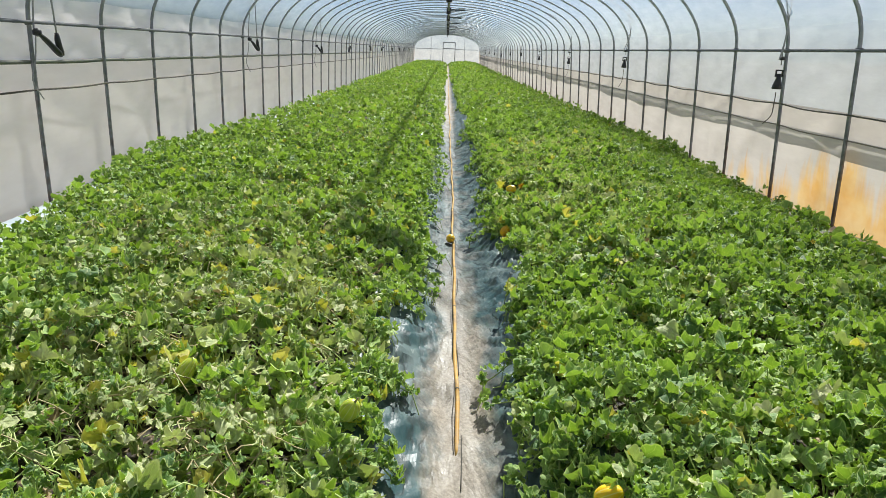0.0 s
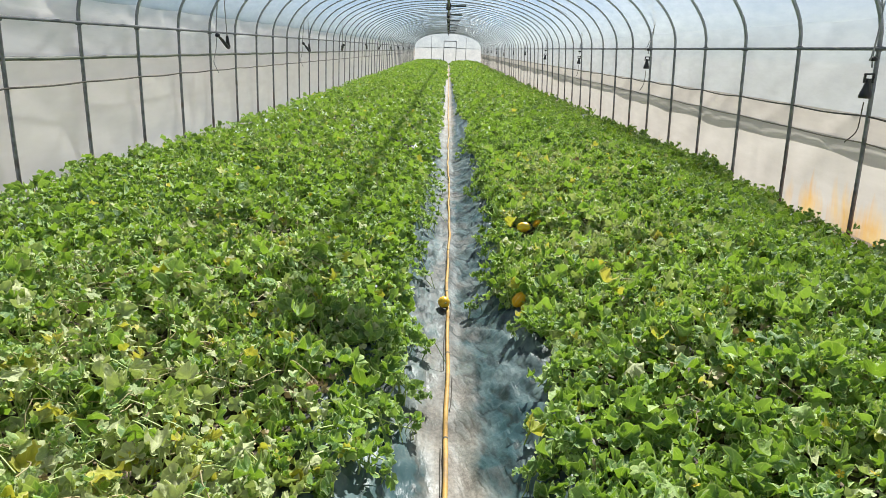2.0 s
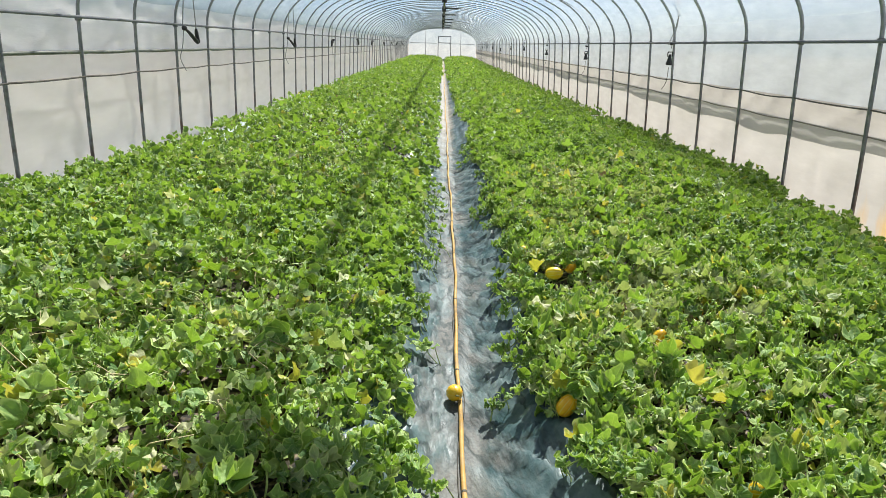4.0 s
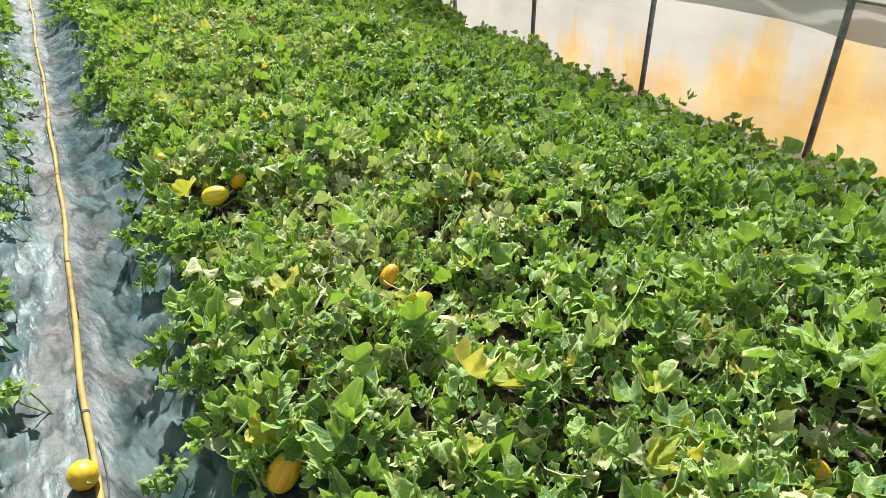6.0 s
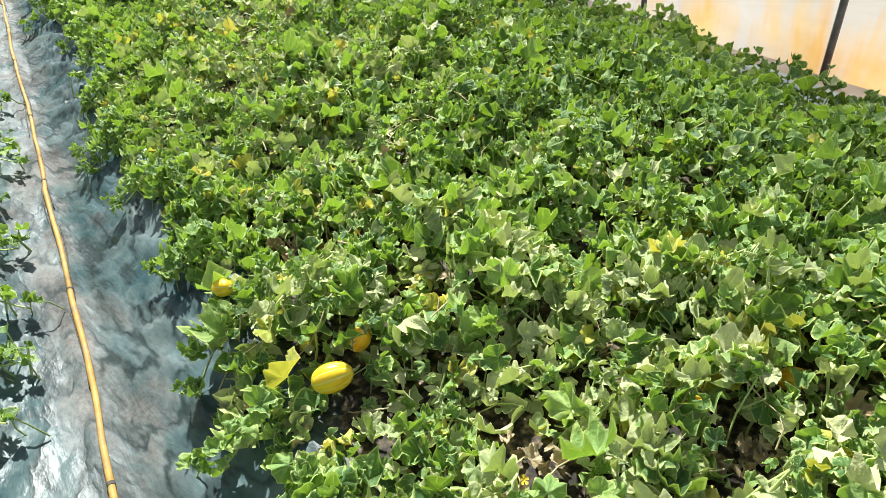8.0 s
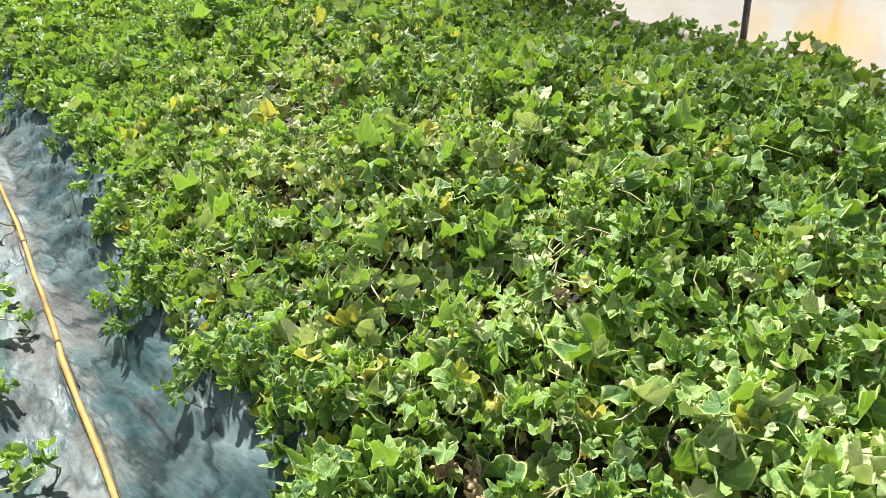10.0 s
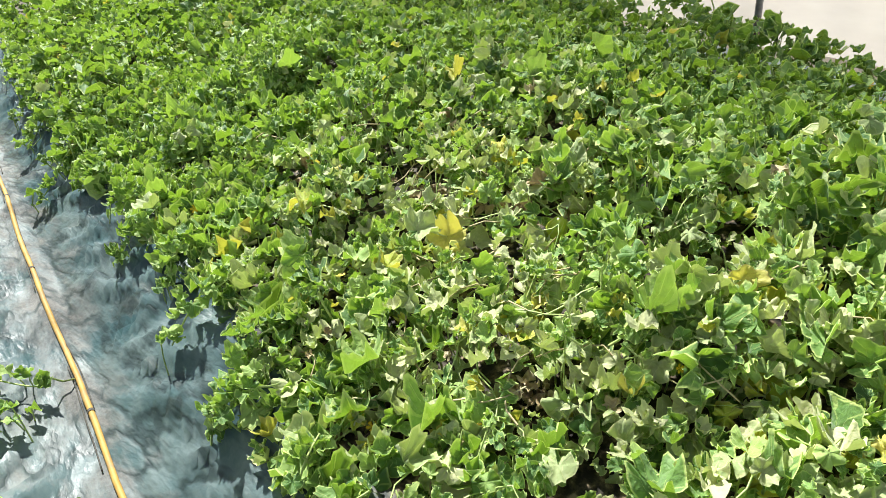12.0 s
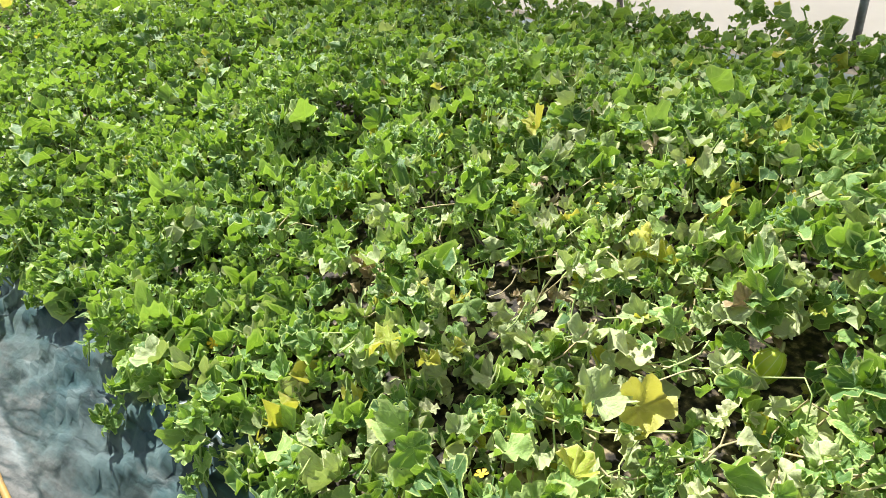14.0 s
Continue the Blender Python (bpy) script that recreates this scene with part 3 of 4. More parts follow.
door = thing("door_1", None, "grey pipe door frame with a crossbar in the far gable", "door", kind="structure", at=pose(0.10, END - 0.06, 0))
for nm, pts in (("jamb", [(-0.66, 0, 0.2), (-0.66, 0, 2.43)]), ("jamb", [(0.66, 0, 0.2), (0.66, 0, 2.43)]), ("lintel", [(-0.68, 0, 2.43), (0.68, 0, 2.43)]), ("crossbar", [(-0.64, 0, 1.78), (0.64, 0, 1.78)])):
    part(nm, mesh_of(nm, *tube(pts, 0.04, 8), DOORFRAME, True), door)

gable_frame = thing("gable_frame", None, "thin grey pipe posts and rail stiffening the far gable film", "gable frame", at=pose(CX, END - 0.03, 0))
for nm, pts in (("post", [(-1.75, 0, 0.2), (-1.75, 0, 2.9)]), ("post", [(1.95, 0, 0.2), (1.95, 0, 2.85)]), ("rail", [(-3.4, 0, 1.72), (-0.56, 0, 1.72)]), ("rail", [(0.92, 0, 1.72), (3.4, 0, 1.72)])):
    part(nm, mesh_of(nm, *tube(pts, 0.022, 6), STEEL, True), gable_frame)

# ---- ridge duct with its vent flaps, pull cords ----
rail("ridge_duct", CX + 0.04, 3.04, 0.042, BLACK, "black plastic duct hanging along the ridge", "duct", sag=0.015, y0=HOOP0 - 0.1, step=0.3)
flap = thing("ridge_vent", mesh_of("ridge_vent", *lathe([(0.075, -0.17), (0.085, -0.15), (0.085, 0.02), (0.06, 0.05), (0.05, 0.09)], 14), BLACK, True),
             "black plastic ridge vent with a side flap under the roof", "roof vent", "vents along the ridge", at=pose(CX + 0.04, HOOP0 - STEP * 5, 3.08))
fl = join([box(0.05, 0.60, -0.24, 0.24, -0.035, -0.015, 0.006), box(0.03, 0.60, -0.012, 0.012, -0.06, -0.03, 0.004)])
part("vent_flap", mesh_of("vent_flap", *fl, BLACK), flap, "black flat flap on an arm")
part("bracket", mesh_of("bracket", *box(-0.012, 0.012, -0.012, 0.012, 0.05, 0.11, 0.003), STEEL), flap)
for k in range(0, 50, 5):
    copy_thing(flap, pose(CX + 0.04, HOOP0 + k * STEP, 3.08, 0, 0, random.uniform(-4, 4)))


def pull_weight():
    """Right side: straps from the roof down to a black bell weight with a cord tail."""
    e = thing("pull_cord", None, "grey pull straps with a black bell-shaped weight, hanging beside a hoop", "pull cord", "pull cords on the right side")
    run = smooth_line([(-0.10, 0.0, 1.02), (-0.03, -0.03, 0.72), (0.02, -0.06, 0.45), (-0.01, -0.10, 0.20), (-0.015, -0.13, 0.07)], 14)
    part("strap", mesh_of("strap", *tube(run, 0.007, 5), STRAP, True), e)
    run2 = smooth_line([(0.03, -0.03, 0.70), (0.0, -0.09, 0.35), (-0.06, -0.16, 0.12)], 10)
    part("strap", mesh_of("strap", *tube(run2, 0.006, 5), STRAP, True), e)
    roof = smooth_line([(0.03, -0.02, 0.70), (-0.28, -0.02, 0.95), (-0.85, 0.0, 1.22), (-1.7, 0, 1.47), (-3.1, 0, 1.66)], 16)
    part("roof_strap", mesh_of("roof_strap", *tube(roof, 0.007, 5), STRAP, True), e)
    part("cord_stop", mesh_of("cord_stop", *[x for x in lathe([(0.012, -0.012), (0.034, -0.008), (0.03, 0.01), (0.01, 0.026)], 10)], BLACK, True), e, at=pose(-0.015, -0.13, 0.13))
    bell = part("weight", mesh_of("weight", *lathe([(0.044, -0.17), (0.05, -0.157), (0.045, -0.128), (0.031, -0.085), (0.023, -0.05), (0.02, -0.015)], 14), BLACK, True), e, "black bell-shaped weight", at=pose(-0.02, -0.13, 0.0))
    part("yoke", mesh_of("yoke", *join([box(-0.04, -0.026, -0.012, 0.012, -0.05, 0.02, 0.004), box(0.026, 0.04, -0.012, 0.012, -0.05, 0.02, 0.004), box(-0.04, 0.04, -0.012, 0.012, 0.012, 0.026, 0.004)]), BLACK), bell)
    tail = smooth_line([(-0.02, -0.13, -0.20), (-0.02, -0.13, -0.33), (-0.035, -0.14, -0.44), (-0.09, -0.10, -0.53)], 10)
    part("cord_tail", mesh_of("cord_tail", *tube(tail, 0.005, 5), ROPE, True), e)
    return e


def hook_clamp():
    """Left side: a black V clamp on two grey straps."""
    e = thing("cord_clamp", None, "black V-shaped cord clamp hanging on grey straps by a hoop", "cord clamp", "cord clamps on the left side")
    part("strap", mesh_of("strap", *tube(smooth_line([(0.02, 0.10, 0.80), (0.0, 0.03, 0.45), (-0.02, -0.02, 0.05), (0.02, -0.04, 0.0)], 12), 0.008, 5), STRAP, True), e)
    part("strap", mesh_of("strap", *tube(smooth_line([(0.05, 0.16, 0.85), (0.03, 0.20, 0.45), (0.02, 0.235, 0.03)], 10), 0.008, 5), STRAP, True), e)
    a = part("clamp_arm", mesh_of("clamp_arm", *tube(smooth_line([(0.02, -0.03, 0.02), (0.02, 0.06, -0.03), (0.02, 0.17, -0.10), (0.02, 0.26, -0.16)], 10), [0.018, 0.016, 0.02, 0.024, 0.026, 0.026, 0.028, 0.03, 0.028, 0.02], 8), BLACK, True), e, "black bent clamp arm")
    part("clamp_arm", mesh_of("clamp_arm", *tube(smooth_line([(0.02, 0.235, 0.03), (0.02, 0.24, -0.05), (0.02, 0.27, -0.16)], 8), [0.016, 0.02, 0.024, 0.026, 0.026, 0.028, 0.03, 0.022], 8), BLACK, True), e)
    part("knob", mesh_of("knob", *lathe([(0.01, -0.03), (0.034, -0.022), (0.036, 0.012), (0.015, 0.03)], 12), BLACK, True), a, at=pose(0.02, -0.05, 0.03))
    part("cord_tail", mesh_of("cord_tail", *tube(smooth_line([(0.0, -0.04, 0.0), (-0.02, -0.06, -0.2), (-0.03, -0.12, -0.36), (0.0, -0.05, -0.52)], 10), 0.006, 5), STRAP, True), e)
    return e


pw = pull_weight()
pw.matrix_world = pose(3.34, HOOP0 + 0.05, 1.53)
hc = hook_clamp()
hc.matrix_world = pose(-3.57, HOOP0 - STEP - 0.06, 1.645)
for k in range(5, 50, 5):
    copy_thing(pw, pose(3.34 + random.uniform(-0.03, 0.03), HOOP0 + k * STEP - 0.10 + random.uniform(-0.05, 0.05), 1.53 + random.uniform(-0.03, 0.12), 0, 0, random.uniform(-30, 30)))
    copy_thing(hc, pose(-3.57, HOOP0 + (k - 1) * STEP + random.uniform(0.0, 0.1), 1.635 + random.uniform(-0.03, 0.05), 0, 0, random.uniform(-25, 25)))


# ---- drip hose along the furrow ----
def hose_x(y):
    return 0.008 * np.sin(y * 0.9 + 0.4) + 0.005 * np.sin(y * 2.7 + 1.0) + 0.003 * np.sin(y * 7.3) - 0.035 * np.clip((4.0 - y) / 2.5, 0, 1)


hy = np.concatenate([np.arange(2.3, 15, 0.06), np.arange(15, END - 0.5, 0.4)])
hz = floor_height(0 * hy, hy) + film_creases(0 * hy, hy) + 0.010 - 0.03 * np.clip((2.6 - hy) / 0.3, 0, 1)
hose = thing("drip_hose", mesh_of("drip_hose", *tube(np.stack([hose_x(hy), hy, hz], -1), 0.0092 + 0.0022 * value_noise(hy * 7, 0 * hy, 33), 8), HOSE, True), "dusty yellow drip hose lying along the furrow", "drip hose")
# thin brown rings stand in for smudges and shadow marks across the hose
ring = mesh_of("hose_ring", *tube([(0, -0.006, 0), (0, 0.006, 0)], 0.0118, 8), ROPE)
for y in np.arange(2.9, 15, 0.95):
    y = y + random.uniform(-0.08, 0.08)
    part("hose_ring", ring, hose, "dull brown ring standing in for a shadow mark", at=pose(float(hose_x(y)), y, 0.022 + float(film_creases(np.array(0.0), np.array(y)))))
# dark strands added for the line of shadow and dirt along the hose
for sgn, off, nm in ((1, 0.035, "a"), (-1, -0.04, "b")):
  for a0 in np.arange(0.3 + 0.5 * (sgn > 0), 14, 1.1):
    a0 = a0 + random.uniform(-0.2, 0.2)
    wy = np.arange(a0, a0 + random.uniform(0.25, 0.7), 0.04)
    wx = hose_x(wy) + off * 0.42 + 0.009 * (value_noise(wy * 3.5, 0 * wy + sgn, 41) - 0.5) * 2
    wz = floor_height(wx, wy) + film_creases(wx, wy) + 0.005
    thing("black_cord", mesh_of("black_cord", *tube(np.stack([wx, wy, wz], -1), 0.0022, 4), ROPE, True), "thin dark strand standing in for shadow and dirt beside the drip hose", "cord")

# pale film strip turned up along each wall foot
for side, x0, x1 in ((1, 3.14, 3.37), (-1, -3.32, -3.68)):
    ys = np.concatenate([np.arange(BACK, 16, 0.1), np.arange(16, END, 0.6)])
    t = np.linspace(0, 1, 7)
    gy, gt = np.meshgrid(ys, t)
    gx = x0 + (x1 - x0) * gt + 0.03 * (value_noise(gy * 2, gt * 3, 51) - 0.5)
    gz = 0.145 + 0.05 * gt + 0.035 * (value_noise(gy * 3, gt * 4, 52) - 0.3) * (0.4 + np.sin(gt * math.pi))
    w = len(ys)
    v = np.stack([gx, gy, gz], -1).reshape(-1, 3)
    f = [(j * w + i, j * w + i + 1, (j + 1) * w + i + 1, (j + 1) * w + i) for j in range(6) for i in range(w - 1)]
    thing("edge_strip", mesh_of("edge_strip", v, f, EDGE_FILM, True), "pale blue-white plastic strip lying along the wall foot", "plastic strip")


# low bank of sandy soil against the foot of the stained wall
by = np.arange(BACK, 24, 0.12)
bt = np.linspace(0, 1, 6)
gy, gt = np.meshgrid(by, bt)
gx = 3.34 + 0.17 * gt + 0.02 * (value_noise(gy * 2.6, gt * 2, 57) - 0.5)
gz = 0.12 + 0.075 * gt ** 0.7 + 0.03 * (value_noise(gy * 4, gt * 3, 58) - 0.5)
w = len(by)
thing("soil_bank", mesh_of("soil_bank", np.stack([gx, gy, gz], -1).reshape(-1, 3), [(j * w + i, j * w + i + 1, (j + 1) * w + i + 1, (j + 1) * w + i) for j in range(5) for i in range(w - 1)], SAND, True),
      "low bank of pinkish sandy soil along the wall foot", "soil bank", kind="structure")


# ---- melon foliage ----
rng = np.random.default_rng(7)


def leaf_shape(n, steps, seed, cup, fold, ruffle, curl):
    """A rounded, shallowly lobed, crumpled blade about 1 long: verts, faces, blade coordinates. The margin curls by curl."""
    r = np.random.default_rng(seed)
    deep, slim = r.uniform(0.30, 0.58), r.uniform(0.78, 0.98)
    th = np.linspace(-2.86, 2.86, n)
    out, lobe = np.zeros(n), np.zeros(n)
    # five blunt lobes: the blade reaches as far as the lobe that covers the angle, with a notch between two
    for mid, half, size in ((-2.25, 0.72, 0.43), (-1.12, 0.66, 0.47), (0.0, 0.68, 0.55), (1.12, 0.66, 0.47), (2.25, 0.72, 0.43)):
        q = np.clip(np.abs(th - mid - r.uniform(-0.06, 0.06)) / half, 0, 1)
        reach = size * r.uniform(0.92, 1.08) * (1 - deep * q ** 3.2)
        lobe = np.where(reach > out, 1 - 1.6 * q, lobe)
        out = np.maximum(out, np.where(q < 1, reach, 0))
    out = np.maximum(out, 0.26) * (1 + r.uniform(-0.05, 0.05, n) * min(1.0, n / 24))
    wave = np.cos(th * 3 + r.uniform(0, 6)) * 0.7 + np.cos(th * 6 + r.uniform(0, 6)) * 0.5 + (0.35 * np.cos(th * 11 + r.uniform(0, 6)) if n > 20 else 0)
    bend, lean = r.uniform(-0.9, 0.6), r.uniform(-0.25, 0.25)
    verts, uvs = [(0.0, 0.0, 0.0)], [(0.0, 0.5)]
    for t in steps:
        for a, o, w, c in zip(th, out, wave, lobe):
            x, y = math.cos(a) * o * t + 0.02, math.sin(a) * o * t * slim
            z = cup * t * t * 0.5 + fold * math.sqrt(y * y + 0.006) * 1.0 + ruffle * w * t ** 1.6 * 0.42 + bend * x * abs(x) * 0.8 + 0.06 * c * t + lean * y
            if t > 0.95:
                z += curl * (0.030 + 0.02 * w)
            verts.append((x, y, z))
            uvs.append((t, (a / (2 * math.pi)) + 0.5))
    faces = [(0, i + 1, i + 2) for i in range(n - 1)]
    for k in range(len(steps) - 1):
        b, c = 1 + k * n, 1 + (k + 1) * n
        faces += [(b + i, c + i, c + i + 1, b + i + 1) for i in range(n - 1)]
    return np.array(verts), faces, np.array(uvs)


def variants(n, steps, count):
    out = []
    for s in range(count):
        r = np.random.default_rng(100 + s)
        out.append(leaf_shape(n, steps, s, r.uniform(-0.6, 0.5), r.choice([0.1, 0.35, 0.65, 1.1, -0.5], p=[0.14, 0.26, 0.28, 0.16, 0.16]), r.uniform(0.3, 0.7), r.choice([-1.6, -1.0, 1.0, 1.8])))
    return out


NEAR, HALF, MID, FAR = variants(31, (0.55, 0.9, 1.0), 24), variants(21, (0.6, 1.0), 14), variants(15, (1.0,), 12), variants(10, (1.0,), 8)


def add_uv(me, uvs, name="blade"):
    layer = me.uv_layers.new(name=name)
    idx = np.empty(len(me.loops), dtype=np.int32)
    me.loops.foreach_get("vertex_index", idx)
    layer.data.foreach_set("uv", uvs[idx].ravel().astype(np.float32))


def frames(normals, spin):
    """Rotation matrices with z along each normal, turned by spin."""
    z = normals / np.linalg.norm(normals, axis=1)[:, None]
    ref = np.stack([np.cos(spin), np.sin(spin), 0 * spin], -1)
    x = ref - z * (ref * z).sum(1)[:, None]
    x /= np.linalg.norm(x, axis=1)[:, None] + 1e-9
    return np.stack([x, np.cross(z, x), z], -1)


def scatter_mesh(name, shapes, pos, rot, size, mats):
    """One mesh of many leaves; mats is a material number for each leaf."""
    pick = rng.integers(0, len(shapes), len(pos))
    V, U, F, M, base = [], [], [], [], 0
    for s, (v, f, u) in enumerate(shapes):
        sel = np.nonzero(pick == s)[0]
        if not len(sel):
            continue
        w = np.einsum("nij,vj->nvi", rot[sel], v) * size[sel][:, None, None] + pos[sel][:, None]
        V.append(w.reshape(-1, 3))
        U.append(np.tile(u, (len(sel), 1)))
        for k in sel:
            F.extend([tuple(i + base for i in q) for q in f])
            base += len(v)
        M.append(np.repeat(mats[sel], len(f)))
    me = bpy.data.meshes.new(name)
    me.from_pydata(np.concatenate(V), [], F)
    for m in LEAVES:
        me.materials.append(m)
    me.polygons.foreach_set("material_index", np.concatenate(M).astype(np.int32))
    me.polygons.foreach_set("use_smooth", np.ones(len(F), dtype=bool))
    add_uv(me, np.concatenate(U))
    me.update()
    return me


def edge_in(y, side):
    """Where the foliage begins beside the furrow."""
    e = 0.36 + 0.13 * (value_noise(y * 0.9, 0 * y + side * 3, 61) - 0.5) + 0.12 * (value_noise(y * 2.6, 0 * y + side, 62) - 0.5)
    if side > 0:
        e = e + 0.06 * np.exp(-((y - 9.4) / 0.4) ** 2) - 0.10 * np.clip((y - 14) / 10, 0, 1) + 0.06 - 0.13 * np.clip((6.2 - y) / 0.8, 0, 1) - 0.12 * np.clip((y - 10.5) / 8, 0, 1)
        return e + 0.13 * np.exp(-((y - 4.3) / 0.5) ** 2)
    return e - 0.08 - 0.12 * np.clip((y - 5) / 9, 0, 1) + 0.05 * np.exp(-((y - 3.3) / 0.5) ** 2) + 0.04 * np.exp(-((y - 9.5) / 1.5) ** 2)


def canopy(x, y):
    """Height of the top of the foliage."""
    side = np.where(x > 0, 1, -1)
    a = np.abs(x)
    inner = np.where(x > 0, edge_in(y, 1), edge_in(y, -1))
    h = 0.19 + 0.20 * np.clip((a - inner) / 0.55, 0, 1) ** 0.65
    h = h + 0.11 * (value_noise(x * 2.1, y * 2.1, 71) - 0.5) + (0.15 - 0.09 * np.clip((a - 2.0) / 0.6, 0, 1)) * (value_noise(x * 5.5, y * 5.5, 72) - 0.5) + 0.07 * (value_noise(x * 11, y * 11, 73) - 0.5)
    return h + 0.06 * np.clip((a - 0.8) / 1.0, 0, 1) - 0.06 * np.clip((x - 2.1) / 0.8, 0, 1)


def edge_out(y, side):
    """Where the foliage ends before the wall."""
    if side > 0:
        return np.interp(y, (2, 5, 7, 9.5, 14, 30), (2.95, 2.97, 3.10, 3.30, 3.20, 3.05)) + 0.12 * (value_noise(y * 2.2, 0 * y, 81) - 0.5)
    return np.interp(y, (3, 4.3, 5, 6.9, 9, 30), (2.93, 2.98, 3.10, 3.50, 3.45, 3.35)) + 0.12 * (value_noise(y * 2.2, 0 * y, 82) - 0.5)


# gaps in the canopy: x, y, radius
PITS = [(0.86, 5.92, 0.09), (0.70, 7.02, 0.06), (1.30, 9.42, 0.10), (1.46, 9.05, 0.05), (1.10, 9.87, 0.05), (1.25, 5.70, 0.07), (0.92, 8.4, 0.05), (-0.55, 3.9, 0.07)]
# openings in front of fruit that lies in view
OPEN = [(0.56, 6.34, 0.055), (0.67, 6.42, 0.025), (0.375, 4.92, 0.07), (-0.43, 2.03, 0.09), (0.935, 5.51, 0.03), (0.44, 1.66, 0.06), (-1.07, 2.13, 0.07), (1.42, 8.77, 0.04)]
# ailing patches, plus sunlit sage painted as pale leaves: x, y, radius, strength
PALE = [(1.35, 8.2, 0.9, 0.45), (1.25, 9.2, 0.8, 0.6), (-1.0, 3.1, 0.85, 0.9), (-1.5, 3.9, 0.9, 0.6), (-1.4, 2.2, 0.8, 0.6), (-1.9, 4.4, 1.0, 0.45), (-1.3, 5.4, 0.9, 0.4), (1.1, 6.1, 0.7, 0.72), (0.8, 5.5, 0.5, 0.5), (0.95, 8.35, 0.5, 0.55), (1.0, 4.6, 0.7, 0.35), (1.0, 7.7, 0.6, 0.5), (0.8, 7.0, 0.4, 0.4), (0.55, 6.5, 0.4, 0.35), (1.05, 8.75, 0.35, 0.55), (1.2, 9.25, 0.28, 0.6), (0.7, 8.5, 0.2, 0.55), (0.6, 6.65, 0.12, 0.9),
        (1.5, 9.0, 0.35, 0.4), (-0.9, 1.8, 0.7, 0.6), (1.6, 7.3, 0.4, 0.2), (-1.6, 9.0, 1.2, 0.25), (1.3, 3.2, 0.5, 0.2), (-1.3, 13.0, 1.5, 0.2)]


def leaf_field(side, y0, y1, density, size_lo, size_hi, outer, sink=0.055, lean=1.3):
    """Places, turns, sizes and kinds of the leaves of one stretch of bed."""
    count = int(3.2 * (y1 - y0) * density)
    x = side * rng.uniform(0.1, outer, count)
    y = rng.uniform(y0, y1, count)
    inner = edge_in(y, side)
    out_edge = edge_out(y, side)
    keep = (np.abs(x) > inner) & (np.abs(x) < out_edge)
    for px, py, pr in PITS + OPEN:
        keep &= ((x - px) ** 2 + ((y - py) * 0.9) ** 2) > (pr * rng.uniform(0.75, 1.25, count)) ** 2
    keep &= rng.uniform(0, 1, count) < 0.5 + 0.8 * value_noise(x * 3.1, y * 3.1, 91) + 0.4 * np.clip((np.abs(x) - 2.1) / 0.3, 0, 1)
    x, y = x[keep], y[keep]
    n = len(x)
    top = canopy(x, y)
    depth = rng.exponential(sink, n)
    floor = floor_height(x, y) + 0.03
    z = np.maximum(top - depth + 0.05 * rng.uniform(0, 1, n) ** 4, floor)
    tilt = lean * rng.uniform(0, 1, n) ** 0.85
    az = rng.uniform(0, 2 * np.pi, n)
    nor = np.stack([np.sin(tilt) * np.cos(az) + 0.10 - 0.10 * side * (np.abs(x) < 0.7), np.sin(tilt) * np.sin(az) + 0.10, np.cos(tilt)], -1)
    size = rng.uniform(size_lo, size_hi, n) * (0.68 + 0.95 * rng.uniform(0, 1, n) ** 3)
    size = size * (1 - 0.12 * np.clip((np.abs(x) - 2.2) / 0.4, 0, 1))
    pale_odds = 0.045 + 0 * x
    for px, py, pr, s in PALE:
        pale_odds = np.maximum(pale_odds, 0.95 * s * np.exp(-(((x - px) / pr) ** 2 + ((y - py) / pr) ** 2)))
    pale_odds = pale_odds + 0.10 * np.clip(value_noise(x * 0.9, y * 0.9, 95) - 0.62, 0, 1) * 3
    u = rng.uniform(0, 1, n)
    mats = np.where(u < pale_odds, 1, 0)
    mats = np.where(u < pale_odds * 0.13 + 0.003, 2, mats)
    mats = np.where((u < pale_odds * 0.025), 3, mats)
    size = np.where(mats == 1, np.minimum(size, 0.10), np.where(mats == 3, size * 0.7, size))
    return np.stack([x, y, z], -1), frames(nor, rng.uniform(0, 2 * np.pi, n)), size, mats


def strands(name, segs, mats):
    """Thin three-sided stems; segs are (points, radius, material number)."""
    verts, faces, mi, base = [], [], [], 0
    for pts, r, k in segs:
        v, f = tube(pts, r, 3, False)
        verts.append(v)
        faces.extend([tuple(i + base for i in q) for q in f])
        mi.extend([k] * len(f))
        base += len(v)
    me = bpy.data.meshes.new(name)
    me.from_pydata(np.concatenate(verts), [], faces)
    for m in mats:
        me.materials.append(m)
    me.polygons.foreach_set("material_index", np.array(mi, dtype=np.int32))
    me.polygons.foreach_set("use_smooth", np.ones(len(faces), dtype=bool))
    me.update()
    return me


BLADE = {}


def blade_mesh(v, m):
    """A shared mesh of one leaf variant in one colour."""
    if (v, m) not in BLADE:
        verts, faces, uvs = NEAR[v]
        me = mesh_of("leaf", verts, faces, LEAVES[m], True)
        add_uv(me, uvs)
        BLADE[v, m] = me
    return BLADE[v, m]


def flower_mesh():
    verts, faces = [(0, 0, 0)], []
    for k in range(5):
        a = k * 2 * math.pi / 5
        b = len(verts)
        for da, r, z in ((-0.5, 0.45, 0.12), (-0.42, 0.95, 0.3), (0, 1.12, 0.25), (0.42, 0.95, 0.3), (0.5, 0.45, 0.12)):
            verts.append((r * math.cos(a + da), r * math.sin(a + da), z))
        faces.append((0, b, b + 1, b + 2, b + 3, b + 4))
    return mesh_of("flower", verts, faces, PETAL)


FLOWER = flower_mesh()


